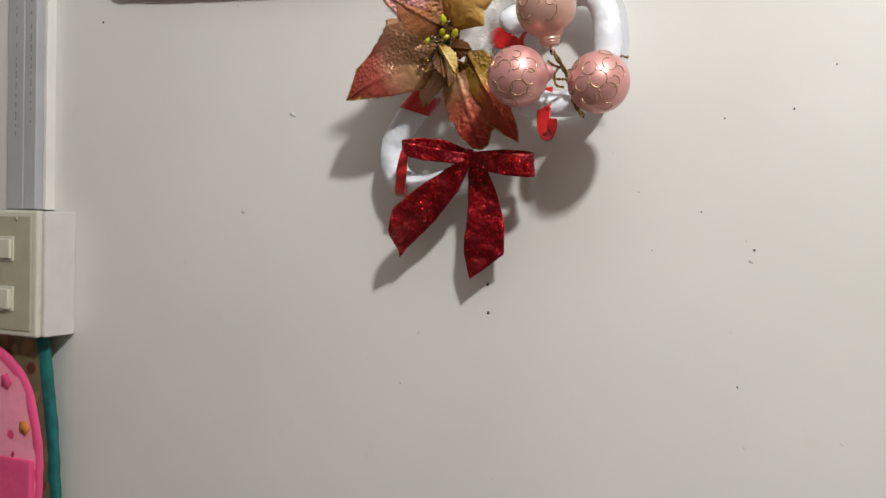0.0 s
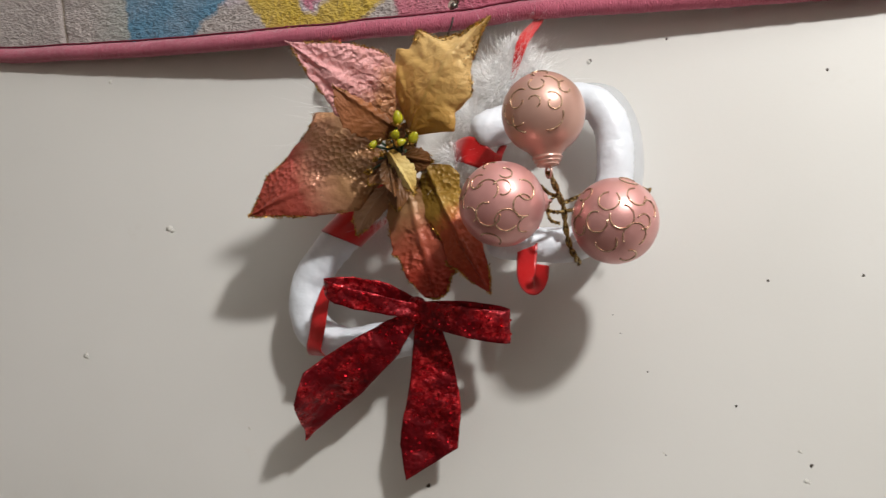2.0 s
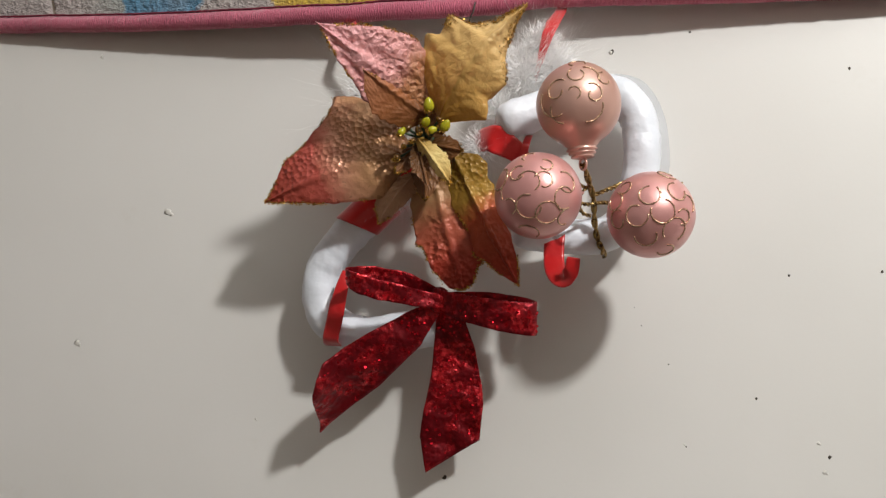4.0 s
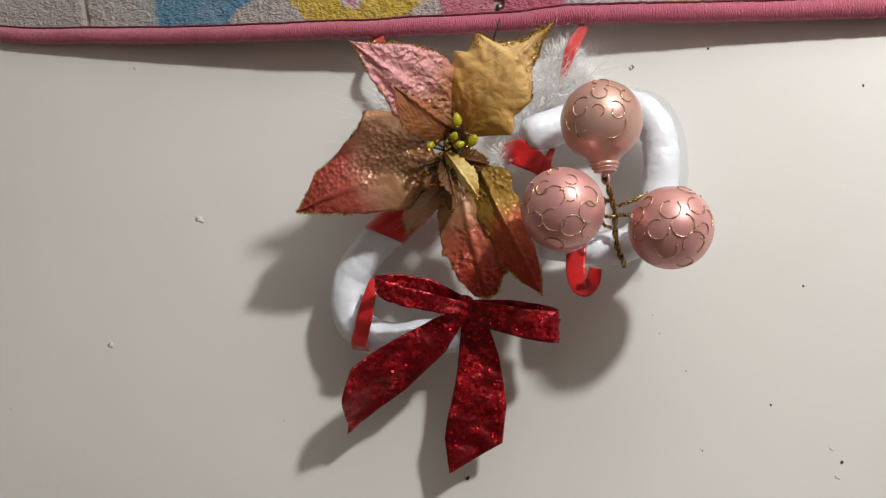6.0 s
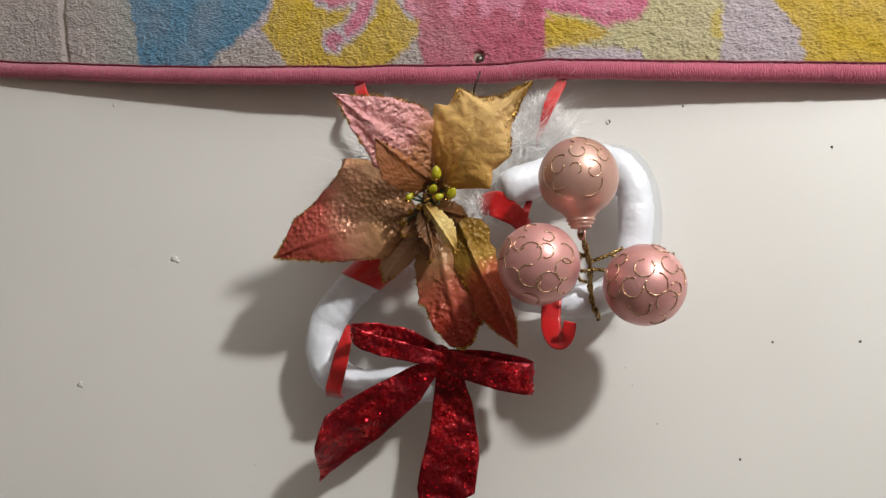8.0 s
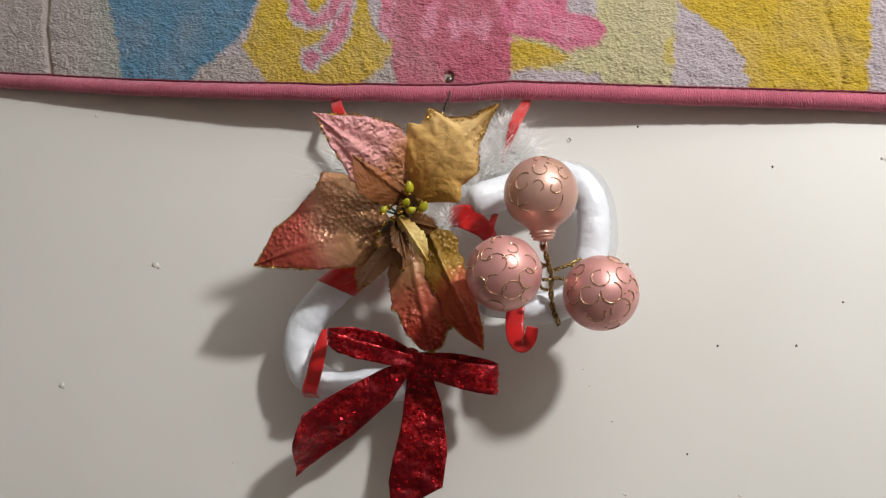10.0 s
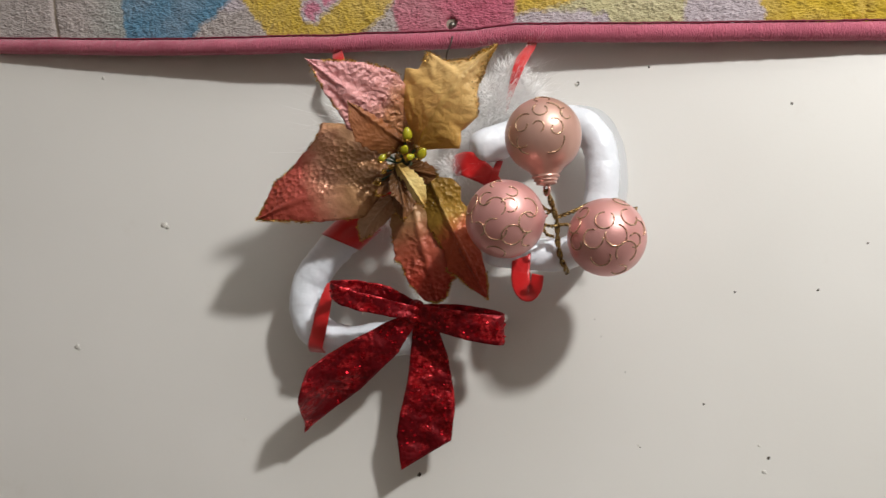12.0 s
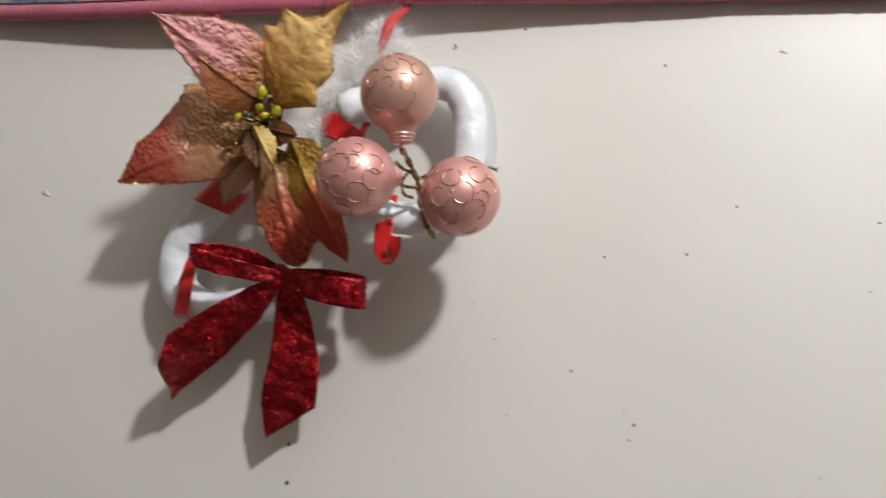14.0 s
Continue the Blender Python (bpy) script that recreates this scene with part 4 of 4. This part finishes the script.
def sparkle(verts, row, ob, seed, count):
    """Loose sequins glued on the cloth, each tilted its own way."""
    rnd = random.Random(seed * 7 + 1)
    sv, sf = [], []
    while count:
        p = verts[rnd.randrange(1, len(verts) // row - 2) * row + rnd.randrange(1, row - 1)]
        if noise.noise(p * 110 + Vector((seed, 0, 0))) < rnd.uniform(-0.3, 0.25):
            continue
        count -= 1
        c = p + Vector((rnd.gauss(0, 0.0003), -0.00055, rnd.gauss(0, 0.0003)))
        turn = Euler((rnd.gauss(0, 0.4), rnd.uniform(0, 6), rnd.gauss(0, 0.4)), "YXZ").to_matrix()
        r = rnd.uniform(0.00028, 0.00085)
        n = len(sv)
        for k in range(6):
            a = k * math.pi / 3
            sv.append(c + turn @ Vector((math.cos(a) * r, 0, math.sin(a) * r)))
        sv += [v + Vector((0, 0.00012, 0)) for v in sv[n:n + 6]]
        sf.append(tuple(range(n, n + 6)))
        sf += [(n + k, n + 6 + k, n + 6 + (k + 1) % 6, n + (k + 1) % 6) for k in range(6)]
    flakes = part("sequin_dust", sheet("sequin_dust", sv, sf, SEQUIN_FLAKE, flat=True), ob, "loose red sequins")
    tagged(flakes, kind="stuff")


def tail(base, tip, side_a, side_b, lift, seed, twist=0.0):
    b, t = Vector(base), Vector(tip)
    ax = t - b
    side = Vector((-ax.z, 0, ax.x)).normalized()
    nv, nu = 46, 17
    verts, faces, uvs = [], [], []
    for i in range(nv):
        for j in range(nu):
            u = j / (nu - 1)
            # the end is cut slantwise: each edge has its own length
            va, vb = side_a[-1][0], side_b[-1][0]
            v = i / (nv - 1) * (vb + (va - vb) * u)
            wa, wb = lerp_table(side_a, v) / 1000, lerp_table(side_b, v) / 1000
            p = b + ax * v + side * (wb + (wa - wb) * u)
            p.y += -lift * math.sin(math.pi * min(1, v)) + 0.0022 * math.sin(u * 5 + v * 4 + seed) * v + twist * (2 * u - 1) * min(1, v) + 0.0020 * noise.noise(Vector((p.x * 90, p.z * 90, seed))) + 0.0007 * noise.noise(Vector((p.x * 260, p.z * 260, seed)))
            verts.append(p)
            uvs.append((u, v))
    for i in range(nv - 1):
        for j in range(nu - 1):
            a = i * nu + j
            faces.append((a, a + 1, a + nu + 1, a + nu))
    ob = solid(keep(part("tail", sheet("tail", verts, faces, SEQUIN, uvs), bow)), 0.0005)
    sparkle(verts, nu, ob, seed, 110)
    return ob


bm = bmesh.new()
bmesh.ops.create_uvsphere(bm, u_segments=20, v_segments=14, radius=1.0)
for vert in bm.verts:
    c = vert.co
    k = 1 + 0.14 * math.sin(c.z * 9) + 0.12 * noise.noise(c * 3)
    vert.co = Vector((BOW[0] + c.x * 0.0052 * k, BOW[1] + c.y * 0.0055 * k, BOW[2] + c.z * 0.0068))
bow = thing("ribbon_bow", BOW, "dark red glitter ribbon bow tied on the wreath", "bow")
keep(part("knot", bm_mesh("knot", bm, SEQUIN), bow))


def keep_flat(ob):
    ob.matrix_parent_inverse = Matrix.Identity(4)
    return ob


def loop(pts, width, direction, seed, end=1.0):
    path = spline(pts, 54)
    d = Vector(direction).normalized()
    n, m = len(path), 9
    verts, faces, uvs = [], [], []
    for i, p in enumerate(path):
        s = i / (n - 1)
        hump = math.sin(math.pi * s) ** 0.5
        w = width * (0.55 + 0.45 * hump) * (1 - (1 - end) * math.exp(-((s - 0.47) / 0.16) ** 2))
        for j in range(m):
            u = j / (m - 1)
            q = p + d * w * u
            q.y += 0.0013 * noise.noise(Vector((q.x * 110, q.z * 110, seed + s * 3)))
            q.z += 0.0006 * noise.noise(Vector((q.x * 190, 0, seed)))
            verts.append(q)
            uvs.append((u, s))
    for i in range(n - 1):
        for j in range(m - 1):
            a = i * m + j
            faces.append((a, a + 1, a + m + 1, a + m))
    ob = solid(keep(part("loop", sheet("loop", verts, faces, SEQUIN, uvs), bow)), 0.0005)
    sparkle(verts, m, ob, seed + 9, 60)
    return ob


loop([(0.060, -0.034, 1.5265), (0.044, -0.038, 1.5335), (0.028, -0.045, 1.5350), (0.0190, -0.0520, 1.5338), (0.0180, -0.0560, 1.5322), (0.026, -0.0580, 1.5300), (0.042, -0.052, 1.5270), (0.060, -0.040, 1.5240)],
     0.0112, (0.06, 0.22, -1), 1, 0.45)
loop([(0.060, -0.033, 1.5255), (0.082, -0.031, 1.5270), (0.101, -0.031, 1.5255), (0.1075, -0.036, 1.5235), (0.1060, -0.042, 1.5225), (0.095, -0.0465, 1.5225), (0.080, -0.048, 1.5235), (0.060, -0.040, 1.5260)],
     0.0158, (0.03, 0.20, -1), 2)
tail((0.059, -0.036, 1.518), (-0.0036, -0.0340, 1.4577), [(0, 3.0), (0.21, 8.9), (0.57, 9.8), (0.78, 7.6), (0.96, 7.0), (1.039, 7.2)],
            [(0, -3.0), (0.14, -7.0), (0.35, -10.5), (0.55, -13.5), (0.69, -13.2), (0.79, -7.8), (0.844, -4.3)], 0.002, 1, 0.013)
tail((0.065, -0.033, 1.517), (0.069, -0.0195, 1.443), [(0, 4.0), (0.06, 7.0), (0.25, 12.0), (0.5, 15.0), (0.61, 15.6), (0.85, 13.6)],
            [(0, -4.0), (0.06, -7.0), (0.43, -9.7), (0.67, -13.7), (0.84, -16.0), (1.08, -13.4)], 0.000, 2, 0.002)

# baubles
BALL_R = 0.0189


def on_ball(centre, basis, theta, phi, r):
    return centre + basis @ Vector((math.sin(theta) * math.cos(phi), math.sin(theta) * math.sin(phi), math.cos(theta))) * r


def bauble(centre, neck_way, swirls, label, seed, lacquer):
    """A glass ball blown with a ribbed neck; raised glitter scrolls lie on it."""
    c, way = Vector(centre), Vector(neck_way).normalized()
    basis = way.to_track_quat("Z", "Y").to_matrix()
    profile = []
    for i in range(25):
        a = math.pi - i / 24 * (math.pi - 0.50)
        profile.append((math.sin(a) * BALL_R, math.cos(a) * BALL_R))
    neck = [(0.0080, 0.0178), (0.0066, 0.0192), (0.0063, 0.0197), (0.0070, 0.0203), (0.0068, 0.0208), (0.0055, 0.0212), (0.0062, 0.0219), (0.0060, 0.0224), (0.0047, 0.0228), (0.0053, 0.0235), (0.0050, 0.0240), (0.0030, 0.0245), (0.0, 0.0246)]
    profile = profile + neck
    seg = 48
    verts, faces = [], []
    rnd = random.Random(seed)
    for r, h in profile:
        for j in range(seg):
            a = 2 * math.pi * j / seg
            k = 1 + 0.006 * noise.noise(Vector((math.cos(a) * 2, math.sin(a) * 2, h * 140 + seed)))
            verts.append(c + basis @ Vector((r * k * math.cos(a), r * k * math.sin(a), h)))
    for i in range(len(profile) - 1):
        for j in range(seg):
            a, b = i * seg + j, i * seg + (j + 1) % seg
            faces.append((a, b, b + seg, a + seg))
    hung = thing("bauble", centre, label, "bauble", "baubles on the wreath")
    ball = keep(part("ball", sheet("ball", verts, faces, lacquer), hung))
    # hanging loop
    hoop = [c + way * 0.0268 + basis @ Vector((math.cos(t) * 0.0026, 0, math.sin(t) * 0.0026)) for t in [2 * math.pi * i / 20 for i in range(20)]]
    keep(part("loop", sheet("loop", *tube(hoop, 0.0006, 8, closed=True, front=basis @ Vector((0, 1, 0))), lacquer), hung))
    for sx, sy, size, start, sweep, curl in swirls:
        # scroll centre as seen from the front, in ball radii
        front = Vector((sx, -math.sqrt(max(0.02, 1 - sx * sx - sy * sy)), sy))
        e1 = front.cross(Vector((0, 0, 1))).normalized() * -1
        e2 = front.cross(e1)
        if e2.z < 0:
            e2 = -e2
        pts = []
        for i in range(26):
            f = i / 25
            ang = radians(start + sweep * f)
            rr = size * (1 - curl * f)
            d = (front + (e1 * math.cos(ang) + e2 * math.sin(ang)) * rr).normalized()
            pts.append(c + d * (BALL_R + 0.00012))
        rad = lambda s, a: 0.00034 + 0.00022 * noise.noise(Vector((s * 75, a, sx * 9)))
        keep_flat(part("glitter_scroll", sheet("glitter_scroll", *tube(pts, rad, 6, front=front), SWIRL), ball, "gold glitter scroll"))
    return hung


def scatter_scrolls(seed, count):
    """Scrolls spread evenly over the side that faces the room."""
    rnd = random.Random(seed)
    out = []
    tries = 0
    while len(out) < count and tries < 900:
        tries += 1
        x, y = rnd.uniform(-0.93, 0.93), rnd.uniform(-0.93, 0.93)
        if x * x + y * y > 0.9 or any(math.hypot(x - o[0], y - o[1]) < 0.33 for o in out):
            continue
        out.append((x, y, rnd.uniform(0.17, 0.30), rnd.uniform(0, 360), rnd.choice((-1, 1)) * rnd.uniform(190, 320), rnd.uniform(0.0, 0.35)))
    return out


B1, B2, B3 = (0.1105, -0.074, 1.5672), (0.1582, -0.060, 1.5630), (0.1245, -0.0640, 1.6112)
bauble(B1, (0.55, 0.8, 0.22), scatter_scrolls(11, 13) + [(-0.30, -0.10, 0.55, 160, 40, 0)], "pearly pink bauble with one shallow arc among gold glitter scrolls", 1, PEARL)
bauble(B2, (-0.55, 0.8, 0.25), scatter_scrolls(12, 13), "pearly pink bauble with gold glitter scrolls", 2, PEARL)
bauble(B3, (0.13, 0.10, -1.0), [(-0.42, 0.05, 0.30, 60, 300, 0.55), (-0.50, -0.15, 0.42, 150, 150, 0.0), (0.02, 0.45, 0.24, 130, 290, 0.45), (0.22, 0.38, 0.34, 100, -110, 0.0), (0.42, -0.02, 0.26, 120, -330, 0.65),
                                (0.30, -0.32, 0.40, 20, -110, 0.1), (0.62, 0.40, 0.20, 90, 260, 0.4), (-0.05, 0.80, 0.22, 0, 250, 0.3), (-0.28, -0.42, 0.30, 150, 120, 0), (-0.02, -0.02, 0.16, 300, 220, 0.2)],
       "champagne pink bauble with ribbed neck hanging down", 3, PEARL_TAN)


def cord(pts, strands, r, label=""):
    """Twisted bronze cord."""
    core = spline(pts, 60)
    ob = None
    for k in range(strands):
        path = []
        for i, p in enumerate(core):
            a = i / 60 * 26 + 2 * math.pi * k / strands
            tan = (core[min(i + 1, 59)] - core[max(i - 1, 0)]).normalized()
            s = tan.cross(Vector((0.3, -1, 0.1))).normalized()
            path.append(p + (s * math.cos(a) + tan.cross(s) * math.sin(a)) * r * 0.9)
        me = sheet("cord", *tube(path, lambda q, w: r * (1 + 0.3 * noise.noise(Vector((q * 50, w, k)))), 7), WIRE)
        if ob is None:
            ob = keep(part("cord", me, wreath, label or "twisted bronze cord"))
        else:
            keep_flat(part("strand", me, ob))
    return ob


cord([(0.1278, -0.0612, 1.5850), (0.1300, -0.052, 1.5790), (0.1320, -0.043, 1.5720), (0.1325, -0.036, 1.5630), (0.1340, -0.031, 1.5555), (0.1365, -0.0275, 1.5505), (0.1370, -0.020, 1.5490)], 2, 0.00085)
cord([(0.1318, -0.042, 1.5745), (0.1370, -0.041, 1.5770), (0.1420, -0.038, 1.5800), (0.1470, -0.033, 1.5840)], 2, 0.00060)
cord([(0.1310, -0.046, 1.5760), (0.1265, -0.052, 1.5770), (0.1235, -0.056, 1.5795)], 2, 0.00050)
cord([(0.1322, -0.040, 1.5710), (0.1370, -0.042, 1.5712), (0.1420, -0.044, 1.5700)], 2, 0.00055)
cord([(0.1322, -0.042, 1.5700), (0.1270, -0.050, 1.5690), (0.1235, -0.057, 1.5720)], 2, 0.00055)
cord([(0.1300, -0.048, 1.5780), (0.1262, -0.050, 1.5720), (0.1275, -0.050, 1.5650), (0.1312, -0.046, 1.5640)], 2, 0.00050)
cord([(0.1420, -0.040, 1.5790), (0.1560, -0.037, 1.5800), (0.1680, -0.040, 1.5820), (0.1715, -0.042, 1.5805)], 1, 0.00060)

# ---- cable trunking above the switch ----
TRUNKS = [(-0.4547, -0.4300), (-0.4294, -0.4118)]
for k, (xa, xb) in enumerate(TRUNKS):
    tr = thing("cable_trunking", (xa, 0, 1.484), "grey plastic cable trunking running up the wall", "trunking", "cable trunking")
    keep(part("base", block("base", (xa + 0.0006, -0.0105, 1.484), (xb - 0.0006 + 0.0035 * k, -0.0002, TOP - 0.002), TRUNK_SIDE, 0.0006), tr))
    keep(part("cover", block("cover", (xa, -0.0200, 1.484), (xb, -0.0108, TOP - 0.002), TRUNK, 0.0016, 3), tr, "grey snap-on cover"))
    rnd = random.Random(k)
    z, mid = 1.556 + 0.012 * k, (xa + xb) / 2 + 0.001
    while z < 1.80:
        step = rnd.choice((0.003, 0.005, 0.008))
        keep(part("print", block("print", (mid - 0.0008, -0.0202, z), (mid + 0.0008, -0.01995, z + step), INK), tr))
        z += step + rnd.choice((0.0025, 0.004, 0.009))

# ---- switch box ----
SX0, SX1, SZ0, SZ1 = -0.4520, -0.3775, 1.3625, 1.4825
sw = thing("light_switch", (-0.415, 0, 1.422), "surface-mounted cream switch box with yellowed plate and two rockers", "switch")
keep(part("box", block("box", (SX0 + 0.001, -0.0335, SZ0 + 0.0005), (SX1 - 0.0002, -0.0002, SZ1 - 0.0005), BOX, 0.0015, 3), sw, "pale grey plastic back box"))
keep(part("bezel", block("bezel", (SX0, -0.0405, SZ0), (SX1 - 0.0028, -0.0337, SZ1), BEZEL, 0.0032, 4), sw, "glossy cream bezel"))
keep(part("plate", block("plate", (SX0 + 0.0085, -0.0417, SZ0 + 0.0055), (SX1 - 0.0105, -0.0400, SZ1 - 0.0055), PLATE, 0.0012, 3), sw, "yellowed cover plate"))
for z0, z1, push in ((1.4345, 1.4570, 0.0012), (1.3865, 1.4095, 0.0022)):
    keep(part("frame", block("frame", (-0.4390, -0.0432, z0 - 0.0005), (-0.4110, -0.0412, z1 + 0.0005), BEZEL, 0.0008), sw))
    keep(part("rocker", block("rocker", (-0.4372, -0.0445 - push, z0 + 0.002), (-0.4132, -0.0428, z1 - 0.002), ROCKER, 0.0012, 3), sw, "ivory rocker"))
bm = bmesh.new()
bmesh.ops.create_cone(bm, cap_ends=True, segments=14, radius1=0.0026, radius2=0.0020, depth=0.0014, matrix=pose(-0.4085, -0.0420, 1.4745, 90))
keep(part("screw", bm_mesh("screw", bm, PLATE), sw))


# ---- pot holders hung below the switch ----
def pad_shape(x0, x1, z0, z1, corner, n=72):
    """Outline of a softly rounded pad, and its middle."""
    cx, cz = (x0 + x1) / 2, (z0 + z1) / 2
    hx, hz = (x1 - x0) / 2, (z1 - z0) / 2
    outline = []
    for i in range(n):
        a = 2 * math.pi * i / n
        c, s = math.cos(a), math.sin(a)
        e = corner
        r = (abs(c) ** e + abs(s) ** e) ** (-1 / e)
        outline.append((cx + hx * r * c, cz + hz * r * s))
    return outline, (cx, cz)


def pot_holder(name, x0, x1, z0, z1, y, corner, face, rim, label, rim_r=0.0055, shear=0.0):
    th = thing(name, ((x0 + x1) / 2, 0, z1), label, "pot holder", "pot holders below the switch")
    outline, (cx, cz) = pad_shape(x0, x1, z0, z1, corner)
    outline = [(x - shear * (z - 1.21), z) for x, z in outline]
    verts, faces = [], []
    n, rings = len(outline), 9
    for layer, sign in ((0, -1), (1, 1)):
        for k in range(rings):
            f = 1 - k / rings
            puff = 0.0055 * (1 - f ** 3)
            for x, z in outline:
                px, pz = cx + (x - cx) * f, cz + (z - cz) * f
                q = 0.0012 * noise.noise(Vector((px * 60, pz * 60, layer)))
                verts.append((px, y + sign * (0.002 + puff * (0.9 if sign < 0 else 0.4)) + q, pz))
        verts.append((cx, y + sign * (0.002 + 0.0055 * (0.9 if sign < 0 else 0.4)), cz))
    per = n * rings + 1
    for layer in range(2):
        o = layer * per
        for k in range(rings - 1):
            for i in range(n):
                a, b = o + k * n + i, o + k * n + (i + 1) % n
                faces.append((a, b, b + n, a + n))
        for i in range(n):
            faces.append((o + (rings - 1) * n + i, o + (rings - 1) * n + (i + 1) % n, o + per - 1))
    keep(part("pad", sheet("pad", verts, faces, face), th))
    path = [Vector((x, y + 0.0006 * math.sin(i * 0.9), z)) for i, (x, z) in enumerate(outline)]
    dense = spline(path, 220, closed=True)
    v, f = tube(dense, lambda s, a: rim_r / math.sqrt((0.85 * math.cos(a)) ** 2 + (2.6 * math.sin(a)) ** 2) * (1 + 0.16 * noise.noise(Vector((s * 60, math.cos(a), math.sin(a))))), 10, closed=True)
    keep(part("binding", sheet("binding", v, f, rim), th, "stitched cloth binding"))
    return th


pot_holder("pot_holder", -0.560, -0.3870, 1.060, 1.4000, -0.014, 4.0, CAMO, TEAL, "olive printed pot holder with teal binding hung on the wall", 0.0088, 0.09)
pink = pot_holder("pot_holder", -0.560, -0.3885, 1.120, 1.3440, -0.031, 2.4, LIGHT_PINK, HOT_PINK, "pink printed pot holder with hot pink binding and pocket", 0.0065)
for fx, fz, fr, fm in ((-0.4020, 1.2755, 0.0068, ORANGE), (-0.4290, 1.3170, 0.0075, HOT_PINK), (-0.4370, 1.2860, 0.0028, DARK_RED), (-0.4400, 1.2500, 0.0035, DARK_RED), (-0.4180, 1.2480, 0.0030, DARK_RED)):
    bm = bmesh.new()
    bmesh.ops.create_cone(bm, cap_ends=True, segments=20, radius1=fr, radius2=fr * 0.97, depth=0.0006, matrix=pose(fx, -0.0363, fz, 90))
    for vert in bm.verts:
        a = math.atan2(vert.co.z - fz, vert.co.x - fx)
        vert.co.x += (vert.co.x - fx) * 0.16 * math.cos(5 * a)
        vert.co.z += (vert.co.z - fz) * 0.16 * math.cos(5 * a)
    keep(part("printed_flower", bm_mesh("printed_flower", bm, fm), pink))
keep(part("pocket", block("pocket", (-0.552, -0.0385, 1.140), (-0.3900, -0.0310, 1.2450), HOT_PINK, 0.003, 3), pink, "hot pink cloth pocket"))
